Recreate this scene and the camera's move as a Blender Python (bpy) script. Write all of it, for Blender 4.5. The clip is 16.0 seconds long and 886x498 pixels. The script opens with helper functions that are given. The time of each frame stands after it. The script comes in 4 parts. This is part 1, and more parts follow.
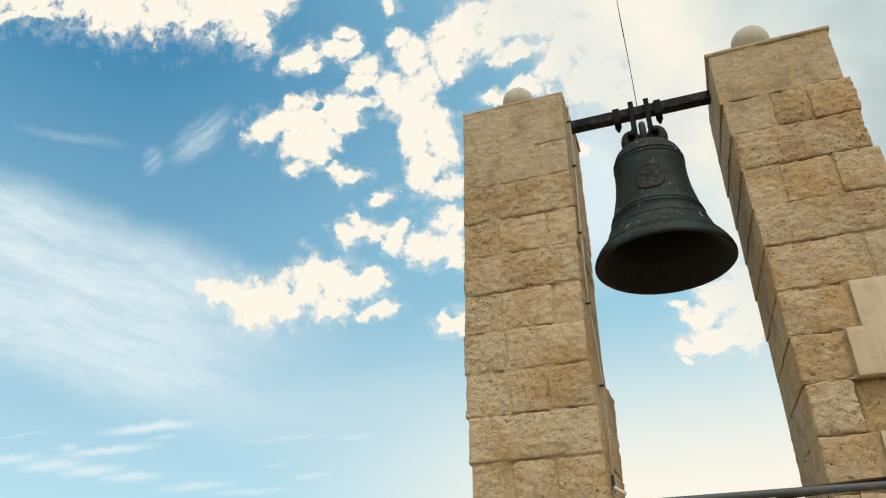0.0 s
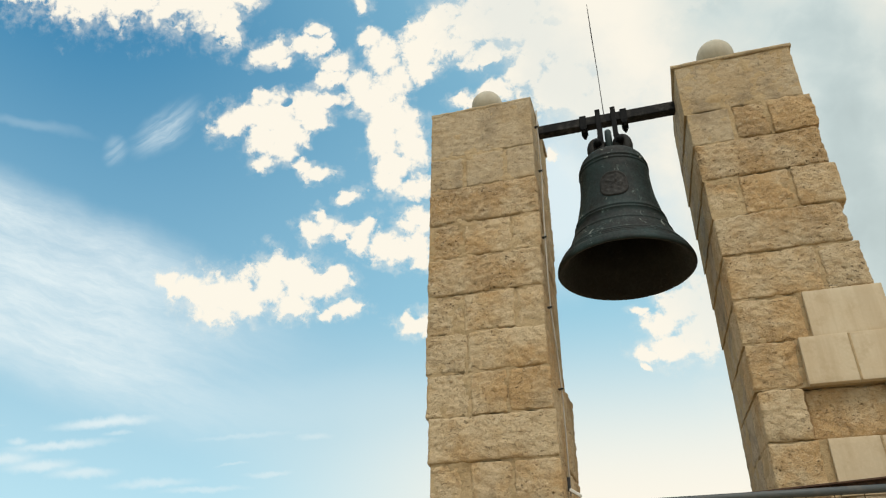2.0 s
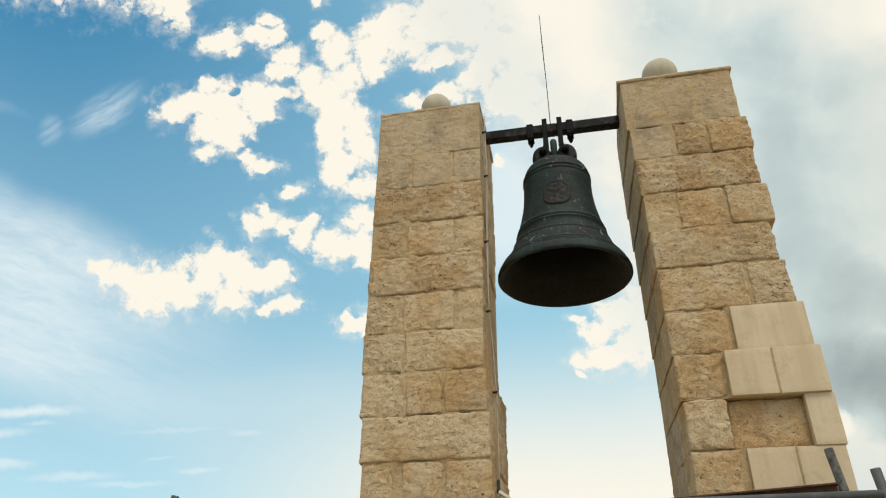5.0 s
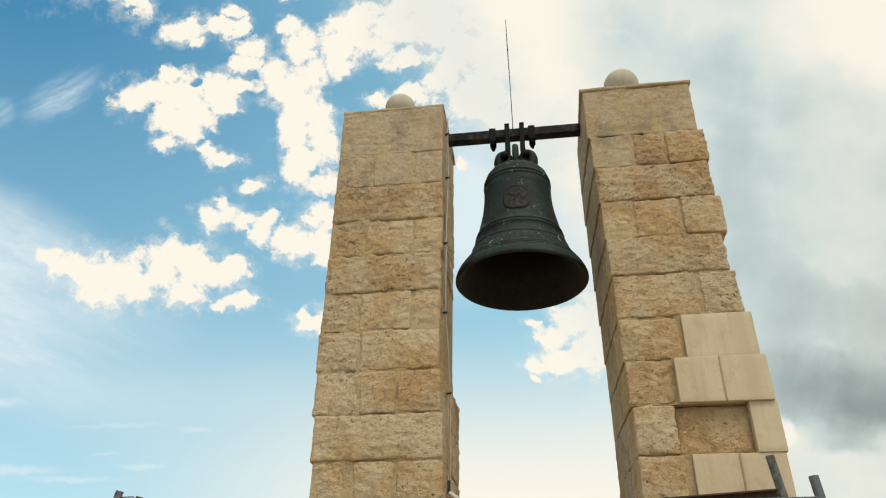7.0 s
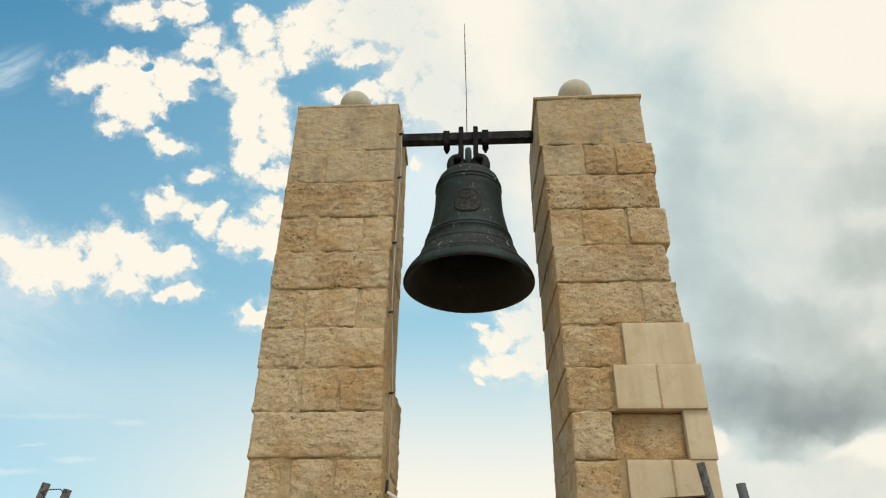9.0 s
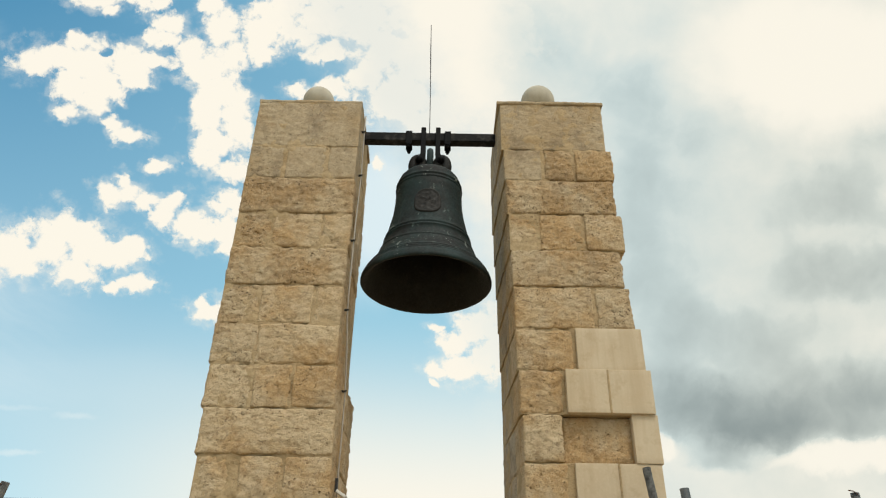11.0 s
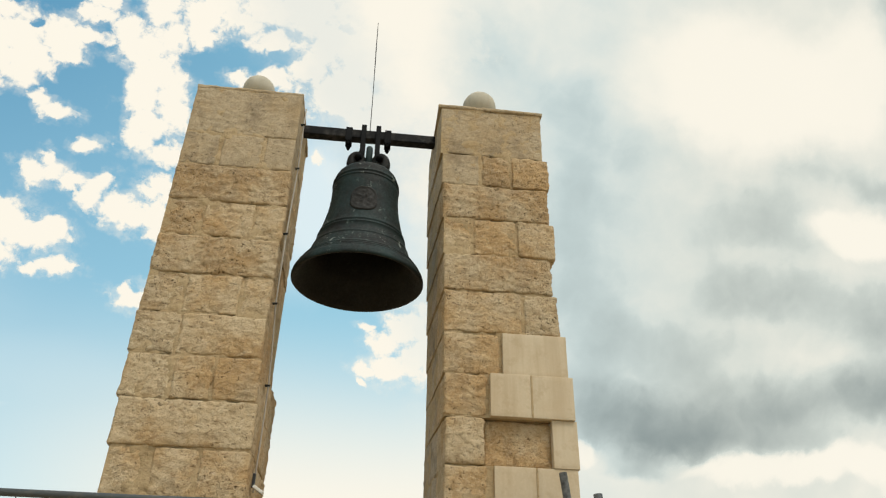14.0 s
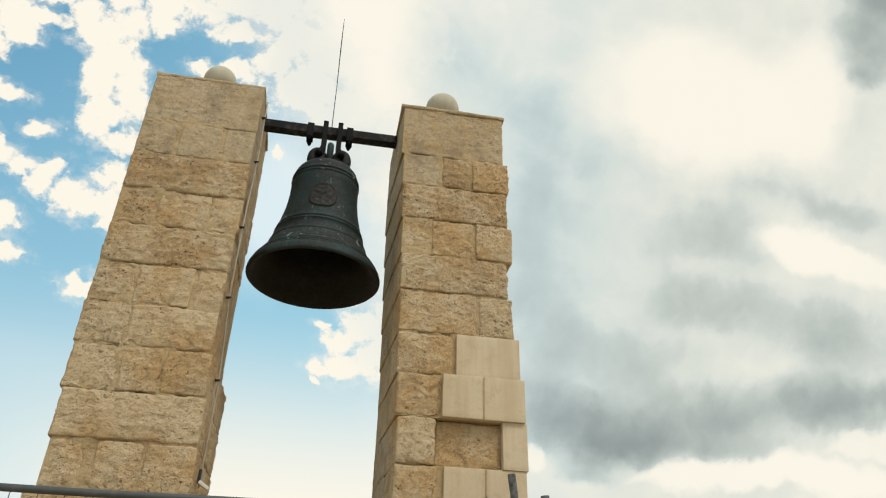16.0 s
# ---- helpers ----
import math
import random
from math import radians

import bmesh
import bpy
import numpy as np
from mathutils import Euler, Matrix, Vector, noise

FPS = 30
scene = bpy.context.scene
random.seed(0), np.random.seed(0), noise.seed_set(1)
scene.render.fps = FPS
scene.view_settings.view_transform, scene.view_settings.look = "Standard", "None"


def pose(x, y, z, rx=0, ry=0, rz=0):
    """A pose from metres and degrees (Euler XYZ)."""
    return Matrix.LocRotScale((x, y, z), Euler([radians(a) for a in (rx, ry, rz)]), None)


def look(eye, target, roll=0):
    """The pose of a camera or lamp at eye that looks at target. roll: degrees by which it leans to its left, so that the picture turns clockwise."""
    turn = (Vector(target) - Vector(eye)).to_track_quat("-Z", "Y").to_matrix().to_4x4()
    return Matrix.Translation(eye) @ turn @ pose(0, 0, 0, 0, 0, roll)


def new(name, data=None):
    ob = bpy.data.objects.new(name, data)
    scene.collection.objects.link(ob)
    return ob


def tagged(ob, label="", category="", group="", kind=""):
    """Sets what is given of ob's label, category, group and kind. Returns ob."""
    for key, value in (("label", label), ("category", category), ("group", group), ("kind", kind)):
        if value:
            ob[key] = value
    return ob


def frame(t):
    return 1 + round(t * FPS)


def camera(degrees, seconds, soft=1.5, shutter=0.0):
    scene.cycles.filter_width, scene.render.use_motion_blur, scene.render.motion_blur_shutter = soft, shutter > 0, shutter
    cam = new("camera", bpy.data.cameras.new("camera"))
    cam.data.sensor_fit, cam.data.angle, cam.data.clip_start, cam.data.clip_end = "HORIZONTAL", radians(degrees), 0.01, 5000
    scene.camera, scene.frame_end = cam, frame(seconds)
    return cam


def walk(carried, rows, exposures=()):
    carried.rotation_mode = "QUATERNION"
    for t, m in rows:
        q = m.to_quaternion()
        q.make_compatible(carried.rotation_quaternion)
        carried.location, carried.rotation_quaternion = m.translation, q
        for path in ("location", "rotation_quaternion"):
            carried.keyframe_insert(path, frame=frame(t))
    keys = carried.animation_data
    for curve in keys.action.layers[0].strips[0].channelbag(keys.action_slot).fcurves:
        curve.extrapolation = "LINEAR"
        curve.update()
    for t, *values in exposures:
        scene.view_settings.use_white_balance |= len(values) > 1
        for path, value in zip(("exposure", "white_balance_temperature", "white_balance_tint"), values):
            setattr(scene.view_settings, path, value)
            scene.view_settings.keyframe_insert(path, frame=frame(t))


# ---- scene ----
cam = camera(62.0, 16.0, soft=1.2)
PATH = [
    (0.0, pose(-0.029, 0.023, 1.627, 120.69, -0.35, 20.21)),
    (0.5, pose(-0.028, 0.022, 1.625, 120.74, -0.34, 19.43)),
    (1.0, pose(-0.026, 0.020, 1.624, 120.76, -0.43, 18.54)),
    (1.5, pose(-0.024, 0.019, 1.622, 120.77, -0.43, 17.81)),
    (2.0, pose(-0.022, 0.017, 1.620, 120.80, -0.46, 17.03)),
    (2.5, pose(-0.020, 0.016, 1.618, 120.83, -0.48, 16.22)),
    (3.0, pose(-0.018, 0.015, 1.617, 120.83, -0.52, 15.31)),
    (3.5, pose(-0.017, 0.013, 1.615, 120.87, -0.55, 14.44)),
    (4.0, pose(-0.015, 0.012, 1.613, 120.90, -0.57, 13.55)),
    (6.5, pose(-0.006, 0.004, 1.605, 121.04, -0.68, 9.16)),
    (7.0, pose(-0.004, 0.003, 1.603, 121.08, -0.70, 8.15)),
    (7.5, pose(-0.002, 0.001, 1.602, 121.11, -0.76, 7.10)),
    (8.0, pose(0.000, -0.000, 1.600, 121.13, -0.79, 5.92)),
    (8.5, pose(0.002, -0.001, 1.598, 121.17, -0.80, 4.76)),
    (9.0, pose(0.004, -0.003, 1.597, 121.21, -0.87, 3.51)),
    (11.5, pose(0.013, -0.010, 1.588, 121.38, -1.03, -1.29)),
    (12.0, pose(0.015, -0.012, 1.587, 121.41, -1.07, -2.43)),
    (12.5, pose(0.017, -0.013, 1.585, 121.44, -1.12, -3.37)),
    (13.0, pose(0.018, -0.015, 1.583, 121.49, -1.16, -4.38)),
    (13.5, pose(0.020, -0.016, 1.582, 121.52, -1.19, -5.34)),
    (14.0, pose(0.022, -0.017, 1.580, 121.56, -1.24, -6.30)),
    (14.5, pose(0.024, -0.019, 1.578, 121.60, -1.24, -7.17)),
    (15.0, pose(0.026, -0.020, 1.576, 121.63, -1.29, -8.19)),
    (15.5, pose(0.028, -0.022, 1.575, 121.66, -1.31, -9.15)),
    (16.0, pose(0.029, -0.023, 1.573, 121.71, -1.35, -10.11)),
]
walk(cam, PATH)

# ---- sky, sun, exposure ----
SKY_AXIS = pose(0, 0, 0, 121.2, -0.8, 4.76).to_3x3()   # the middle of the part of the sky that is seen


BANK_HIGH = [
    (-82.7, 51.1, 6.2, 3.1), (-73.8, 48.2, 5.9, 3.3), (-67.8, 44.6, 4.8, 3.4), (-60.6, 43.4, 5.2, 3.6), (-53.5, 42.3, 5, 3.4),
    (-47.7, 40.7, 3.8, 3.7), (-46, 37, 1.6, 3.1), (-43, 40.7, 2.1, 2.1), (-87.5, 48, 2.1, 0.7), (-78, 53.8, 8.1, 3.9),
    (-66.3, 50.7, 7.7, 4.2), (-54.9, 48.5, 7.3, 4.2), (-82.2, 47.6, 3, 0.7),
]

BANK_MIDDLE = [
    (-39.7, 31.2, 2.4, 1.3), (-34.8, 31.5, 2.7, 1.1), (-31.6, 31.2, 2, 1), (-30.8, 28.4, 1.7, 1.5), (-32.9, 33.5, 1.1, 0.7),
    (-42, 25.3, 1.9, 0.8), (-46.9, 22.4, 2.3, 1.7), (-43.9, 23.1, 1.9, 1.8), (-40.2, 22.5, 2.4, 2.4), (-36, 22.7, 3.1, 1.8),
    (-32.1, 23.6, 2.5, 0.9), (-42.2, 19.2, 2.1, 2.4), (-39.9, 17.4, 2.2, 1.6), (-42.9, 16.1, 1.4, 1), (-38.2, 19.9, 2.8, 2.2),
    (-35.2, 20.7, 2.2, 1.4), (-35.4, 13.2, 2.2, 0.8), (-37.2, 14.7, 1.1, 0.7), (-31.3, 26.5, 2.1, 0.9), (-37.7, 29.6, 1.4, 0.7),
]

BANK_BRIGHT = [
    (-25.9, 36.2, 0.9, 0.9), (-25.1, 31.1, 1.3, 1.2), (-23.5, 27.9, 1.9, 1.8), (-27.3, 25.1, 1.8, 1.4), (-25.2, 23.1, 2.8, 2.2),
    (-22.1, 24.9, 2, 1.7), (-23.1, 19.9, 2.6, 2.7), (-25, 16.8, 2.1, 2.1), (-21.2, 15.9, 2.2, 2.7), (-23.2, 13.1, 2.4, 1.7),
    (-25.1, 10.6, 1.8, 1.2), (-21.1, 9.7, 2.8, 1.2), (-17.4, 30.2, 2.4, 1.6), (-19.2, 28.1, 2.1, 1.8), (-14.6, 31.9, 2.7, 1.5),
    (-13.5, 28.5, 2.6, 1.8),
]

BANK_WHITE = [
    (-18.1, 25.8, 2.3, 1.5), (-10.6, 30.7, 3.8, 2.6), (-5.2, 30.9, 5.2, 2.7), (-0.2, 26.4, 5, 3.8), (5.2, 25.5, 5.6, 4.1),
    (10.2, 22.9, 3.2, 4), (-8.4, 21.2, 2, 1.2), (-4.1, 23, 2.7, 2.2), (0.4, 20.4, 4.6, 2.9), (5.3, 18.7, 3.2, 2.8),
    (-13.1, 21, 1.4, 0.7), (-9.7, 26.3, 2, 1.5), (-4.2, 35.1, 5.8, 3), (4.5, 33.1, 5.6, 3.1), (12.7, 30.5, 5.5, 3.6),
]

BANK_SMALL = [
    (-30.9, 9.4, 1.5, 0.6), (-36.9, 5.2, 1.3, 1.2), (-34.4, 5.9, 1.7, 1.2), (-32.7, 4.8, 1.5, 0.9), (-35.5, 7.5, 0.7, 0.8),
    (-28.2, 5.3, 1.3, 1), (-29.7, 3.1, 1.4, 1.4), (-26.8, 2.3, 1.8, 1.5), (-24.6, 0.9, 1.8, 1.2), (-21.7, 1.6, 1.8, 2),
    (-20.9, 5.6, 2.1, 1.2), (-22.6, 4.1, 1.1, 0.8), (-21.5, -1.2, 1.1, 0.8), (-23.2, -9.2, 2, 1.2), (-24.5, -8.2, 0.8, 0.6),
]

BANK_LONG = [
    (-59.6, 0.8, 1.9, 1), (-56.8, -0.8, 2.4, 1.8), (-53.6, -2.8, 3.4, 2.8), (-53, -5, 2, 1.4), (-48.8, -2.7, 3.6, 2.7),
    (-44.1, -1.3, 3.1, 2.7), (-41.3, -0.4, 2.6, 2), (-38.9, -1.7, 3.1, 2.4), (-40.7, -4.6, 2.8, 1.4), (-36, -2.7, 2.9, 1.8),
    (-34.3, -1.8, 1.5, 1.2), (-35.9, -6.8, 1.1, 0.5), (-32.3, -6, 1.5, 1), (-34.1, -6.3, 1.1, 0.6), (-31.1, -6.1, 0.7, 0.5),
]

BANK_BEHIND = [
    (6.7, -10.5, 1, 0.4), (9.7, -12.7, 2, 1.5), (13.1, -9.9, 2.8, 2.3), (14.4, -13.8, 2.4, 3.2), (10.6, -15.5, 2.8, 1.4),
    (7.7, -16.2, 1.4, 0.9), (15.9, -11.5, 1.5, 3.9), (7.1, -18.1, 0.4, 0.4), (-2.1, 11.4, 0.5, 0.5),
]

GAPS = [
    (-39.4, 27.4, 3.4, 1.1), (-35.3, 27.5, 2.2, 0.8), (-43.4, 27.2, 1.6, 0.8), (-33.3, 17.9, 2.2, 2), (-35.9, 16.3, 1.2, 0.8),
    (-12.7, 23.2, 2.8, 1.2), (-18.8, 21.2, 2.1, 1.8), (-28.6, 33, 2.1, 3.1), (-21.7, 33.1, 2.7, 2), (0.3, 28.8, 1.3, 0.6),
    (-8.4, 24.3, 1.2, 0.9), (-28.3, 18.4, 1.4, 2.7), (-40.3, 12.7, 3.4, 1.6), (-28.2, 13.2, 1.1, 2.3), (-30, 7, 1.3, 1.2),
    (-38.2, 23.9, 0.9, 0.6),
]

WISPS = [
    (-73.4, -19.5, 6.9, 0.7, 0.75), (-81.1, -22.4, 7.3, 0.6, 0.65), (-88.2, -21.2, 1.5, 0.5, 0.5), (-99.2, -22.2, 4.9, 0.7, 0.6), (-91.8, -23.8, 5.3, 0.8, 0.65),
    (-84.7, -25.4, 5.2, 0.8, 0.65), (-77.6, -27, 4.6, 0.7, 0.6), (-66.3, -29.3, 5.7, 0.6, 0.45), (-58, -30.6, 5.6, 0.4, 0.4), (-96.4, -18.5, 4.8, 0.2, 0.3),
    (-70.9, -21.4, 2, 0.3, 0.35), (-51.2, -23, 6.3, 0.3, 0.2), (-39.8, -23.8, 2.2, 0.4, 0.3), (-53, -27.1, 2, 0.2, 0.3), (-47.6, -28.9, 2.9, 0.3, 0.4),
]

GREYS = [
    (43.3, -20, 8.2, 3.7, 0.56), (51.4, -20.3, 9, 3.6, 0.64), (60.3, -18.2, 10.2, 4.6, 0.5), (72.6, -17, 11.6, 4.3, 0.5), (87.3, -13.9, 11.3, 3.8, 0.75),
    (97.3, -10.9, 7.4, 2.7, 0.55), (60, -22.4, 14.8, 2.1, 0.5), (47.8, -26, 4.4, 1.4, 0.4), (63.3, -0.2, 9, 3.6, 0.45), (56.5, 7.1, 4.2, 4.6, 0.15),
    (66.7, 9.4, 6.7, 4.2, 0.24), (68.2, 18.3, 5.3, 4.3, 0.24), (61.6, 11.2, 5.6, 3.4, 0.18), (86.4, 16.3, 7.1, 1.9, 0.26), (78.4, 17.5, 6, 2.4, 0.2),
    (80.5, -2.8, 12, 4.4, 0.28), (50.7, -9.7, 10.8, 4.9, 0.32), (38.2, -11.9, 5.9, 7.2, 0.28),
]

SOFT_GREYS = [
    (33.1, 8.5, 5, 13.5, 0.22), (33.7, 24.6, 5.9, 3.6, 0.12), (19.3, 28.6, 6.4, 7.4, 0.22), (42.6, 15, 8.7, 10.6, 0.15), (26.8, 22.1, 4.9, 4.7, 0.1),
    (86.6, 45.8, 5.7, 5.3, 0.75), (87.6, 51.5, 7.3, 2.7, 0.9), (85, 39, 3.3, 1.8, 0.45), (89.9, -3.5, 10.4, 5.3, 0.3), (40.6, -1.8, 9.4, 6.4, 0.16),
]

BREAKS = [
    (80.6, 9.6, 10.1, 3.2, 0.97), (91.3, 8.4, 6.2, 3.2, 0.7), (73, -26.2, 18.5, 2.1, 0.8), (89.2, -25.7, 15.5, 3, 0.9), (95.7, -20.1, 6.3, 2.2, 0.6),
    (39.2, -24.9, 1.9, 2.1, 0.7), (58, 28.7, 17.6, 10, 0.9), (74.9, 33.6, 8.9, 9.5, 0.8),
]


class Nodes:
    """Short hand for building node trees."""

    def __init__(self, tree):
        self.tree = tree
        tree.nodes.clear()

    def put(self, kind, **props):
        node = self.tree.nodes.new(kind)
        for key, value in props.items():
            if key == "operation":
                node.operation = value
            elif key == "blend_type":
                node.blend_type = value
            elif key == "data_type":
                node.data_type = value
            elif key == "interpolation_type":
                node.interpolation_type = value
            elif key == "feature":
                node.feature = value
            elif key == "sky_type":
                node.sky_type = value
        return node

    def plug(self, socket, value):
        if isinstance(value, bpy.types.NodeSocket):
            self.tree.links.new(value, socket)
        else:
            socket.default_value = value

    def math(self, op, a, b=0.0, clamp=False):
        n = self.put("ShaderNodeMath", operation=op)
        n.use_clamp = clamp
        self.plug(n.inputs[0], a)
        self.plug(n.inputs[1], b)
        return n.outputs[0]

    def vec(self, op, a, b=(0, 0, 0)):
        n = self.put("ShaderNodeVectorMath", operation=op)
        self.plug(n.inputs[0], a)
        if op == "SCALE":
            self.plug(n.inputs[3], b)
        else:
            self.plug(n.inputs[1], b)
        return n.outputs[1] if op in ("LENGTH", "DOT_PRODUCT", "DISTANCE") else n.outputs[0]

    def smooth(self, v, lo, hi, out_lo=0.0, out_hi=1.0, kind="SMOOTHSTEP"):
        n = self.put("ShaderNodeMapRange", interpolation_type=kind)
        for i, value in enumerate((v, lo, hi, out_lo, out_hi)):
            self.plug(n.inputs[i], value)
        return n.outputs[0]

    def mix(self, f, a, b, blend="MIX"):
        n = self.put("ShaderNodeMix", data_type="RGBA", blend_type=blend)
        self.plug(n.inputs[0], f)
        self.plug(n.inputs[6], a)
        self.plug(n.inputs[7], b)
        return n.outputs[2]

    def noise(self, where, scale, detail=4.0, rough=0.55, colour=False, distortion=0.0):
        n = self.put("ShaderNodeTexNoise")
        if where is not None:
            self.plug(n.inputs["Vector"], where)
        n.inputs["Scale"].default_value = scale
        n.inputs["Detail"].default_value = detail
        n.inputs["Roughness"].default_value = rough
        n.inputs["Distortion"].default_value = distortion
        return n.outputs[1] if colour else n.outputs[0]

    def cells(self, where, scale, feature="F1"):
        n = self.put("ShaderNodeTexVoronoi", feature=feature)
        self.plug(n.inputs["Vector"], where)
        n.inputs["Scale"].default_value = scale
        return n.outputs[0]

    def join(self, x, y, z=0.0):
        n = self.put("ShaderNodeCombineXYZ")
        for i, v in enumerate((x, y, z)):
            self.plug(n.inputs[i], v)
        return n.outputs[0]


CREAM = (0.985, 0.93, 0.805, 1)
GREY = (0.18, 0.22, 0.22, 1)
SUN_ELEVATION, SUN_AZIMUTH = 58.0, 150.0     # azimuth clockwise from +y

world = bpy.data.worlds.new("sky")
scene.world = world
world.use_nodes = True
k = Nodes(world.node_tree)
way = k.put("ShaderNodeTexCoord").outputs["Generated"]
right, up, back = (SKY_AXIS.col[i] for i in range(3))
depth = k.vec("DOT_PRODUCT", way, tuple(-back))
safe = k.math("MAXIMUM", depth, 0.15)
su = k.math("MULTIPLY", k.math("DIVIDE", k.vec("DOT_PRODUCT", way, tuple(right)), safe), 100.0)
sv = k.math("MULTIPLY", k.math("DIVIDE", k.vec("DOT_PRODUCT", way, tuple(up)), safe), 100.0)
flat = k.join(su, sv)
in_view = k.smooth(depth, 0.50, 0.66)


def warped(place, scale, amount, detail):
    wob = k.vec("SUBTRACT", k.noise(place, scale, detail, 0.6, colour=True), (0.5, 0.5, 0.5))
    return k.vec("ADD", place, k.vec("MULTIPLY", wob, (amount, amount, 0)))


def blob(place, c, s):
    n = k.put("ShaderNodeVectorMath", operation="MULTIPLY_ADD")
    k.plug(n.inputs[0], place)
    n.inputs[1].default_value = (1 / s[0], 1 / s[1], 0)
    n.inputs[2].default_value = (-c[0] / s[0], -c[1] / s[1], 0)
    return k.vec("LENGTH", n.outputs[0])


# clear sky: physical sky, pulled towards the blue of this day by height
sky = k.put("ShaderNodeTexSky", sky_type="NISHITA")
sky.sun_disc = False
sky.sun_elevation, sky.sun_rotation = radians(SUN_ELEVATION), radians(SUN_AZIMUTH)
sky.air_density, sky.dust_density, sky.ozone_density = 1.0, 1.2, 1.0
height = k.put("ShaderNodeSeparateXYZ")
k.plug(height.inputs[0], way)
low = k.smooth(height.outputs[2], 0.12, 0.68, kind="LINEAR")
tint = k.mix(low, (0.50, 0.85, 0.98, 1), (0.040, 0.245, 0.46, 1))
east = k.smooth(su, -75.0, 10.0)
tint = k.mix(k.math("MULTIPLY", east, 0.50), tint, (0.47, 0.83, 0.95, 1))
clear = k.mix(0.88, k.vec("SCALE", sky.outputs[0], 0.10), tint)

# thin veil with a slanting upper edge, a feather above it and low streaks under it
bent = warped(flat, 0.06, 5.0, 4.0)
split = k.put("ShaderNodeSeparateXYZ")
k.plug(split.inputs[0], bent)
along = k.math("SUBTRACT", k.math("MULTIPLY", split.outputs[0], 0.93), k.math("MULTIPLY", split.outputs[1], 0.37))
across = k.math("ADD", k.math("MULTIPLY", split.outputs[1], 0.93), k.math("MULTIPLY", split.outputs[0], 0.37))
edge = k.math("ADD", across, k.math("MULTIPLY", k.math("ADD", along, 74.0), 0.10))
streak = k.noise(k.join(k.math("MULTIPLY", along, 0.06), k.math("MULTIPLY", across, 0.26)), 1.0, 9.0, 0.62)
thread = k.noise(k.join(k.math("MULTIPLY", along, 0.22), k.math("MULTIPLY", across, 1.0)), 1.0, 8.0, 0.7)
veil = k.math("MULTIPLY", k.smooth(edge, -11.5, -20.0), k.smooth(across, -47.0, -36.0))
veil = k.math("MULTIPLY", veil, k.smooth(along, -24.0, -68.0))
veil = k.math("MULTIPLY", veil, k.smooth(streak, 0.25, 0.68, 0.50, 0.84))
veil = k.math("MULTIPLY", veil, k.smooth(thread, 0.25, 0.75, 0.82, 1.15, kind="LINEAR"))
band = k.math("MULTIPLY", k.smooth(blob(k.join(along, across), (-84.0, -4.2), (13.0, 1.3)), 1.0, 0.1), 0.16)
rise = k.math("ADD", k.math("MULTIPLY", split.outputs[0], 0.91), k.math("MULTIPLY", split.outputs[1], 0.41))
over = k.math("SUBTRACT", k.math("MULTIPLY", split.outputs[1], 0.91), k.math("MULTIPLY", split.outputs[0], 0.41))
barbs = k.noise(k.join(k.math("MULTIPLY", rise, 0.10), k.math("MULTIPLY", over, 0.95)), 1.0, 7.0, 0.65)
feather = k.math("ADD", k.smooth(blob(k.join(rise, over), (-42.8, 44.9), (7.4, 3.2)), 1.15, 0.2, 0.0, 0.50),
                 k.smooth(blob(bent, (-66.4, 21.0), (2.4, 2.4)), 1.1, 0.2, 0.0, 0.40))
feather = k.math("MULTIPLY", feather, k.smooth(barbs, 0.30, 0.68, 0.15, 1.0))
veil = k.math("ADD", k.math("ADD", veil, band), feather)
low_place = warped(warped(flat, 0.10, 1.6, 3.0), 0.6, 1.1, 6.0)
low_streaks = 0.0
for u, v, a, b, strength in WISPS:
    low_streaks = k.math("ADD", low_streaks, k.smooth(blob(low_place, (u, v), (a * 1.7, b * 1.7)), 1.0, 0.1, 0.0, strength))
veil = k.math("ADD", veil, low_streaks)
for (u, v, a, b), strength in (((-2.0, 5.4, 9.2, 16.1), 0.85), ((10.7, 1.7, 8.5, 10.7), 0.45), ((-39.8, -19.0, 25.0, 5.7), 0.10)):
    veil = k.math("ADD", veil, k.smooth(blob(bent, (u, v), (a, b)), 1.0, 0.25, 0.0, strength))
veil = k.math("MULTIPLY", veil, in_view, clamp=True)
colour = k.mix(veil, clear, (0.80, 0.90, 0.92, 1))

# heaped clouds, with gaps of clear sky between them
puff_place = warped(warped(flat, 0.16, 2.8, 3.0), 0.50, 2.3, 8.0)
near = 9.0
for u, v, a, b in BANK_HIGH + BANK_MIDDLE + BANK_BRIGHT + BANK_WHITE + BANK_SMALL + BANK_LONG + BANK_BEHIND:
    near = k.math("MINIMUM", near, blob(puff_place, (u, v), (a * 1.1 + 0.15, b * 1.1 + 0.15)))
gap = 9.0
for u, v, a, b in GAPS:
    gap = k.math("MINIMUM", gap, blob(puff_place, (u, v), (a, b)))
lobes = k.noise(warped(flat, 0.4, 1.8, 6.0), 0.34, 12.0, 0.64)
heap = k.math("ADD", k.math("SUBTRACT", 1.20, near), k.math("MULTIPLY", k.math("SUBTRACT", lobes, 0.5), 3.1))
heap = k.math("SUBTRACT", heap, k.smooth(gap, 1.3, 0.3, 0.0, 1.1))
fringe = k.math("MULTIPLY", k.smooth(heap, -0.85, 0.2, 0.0, 0.40), k.smooth(k.noise(bent, 0.42, 9.0, 0.62), 0.36, 0.66))
puff = k.math("MAXIMUM", k.smooth(heap, -0.15, 0.50), fringe)
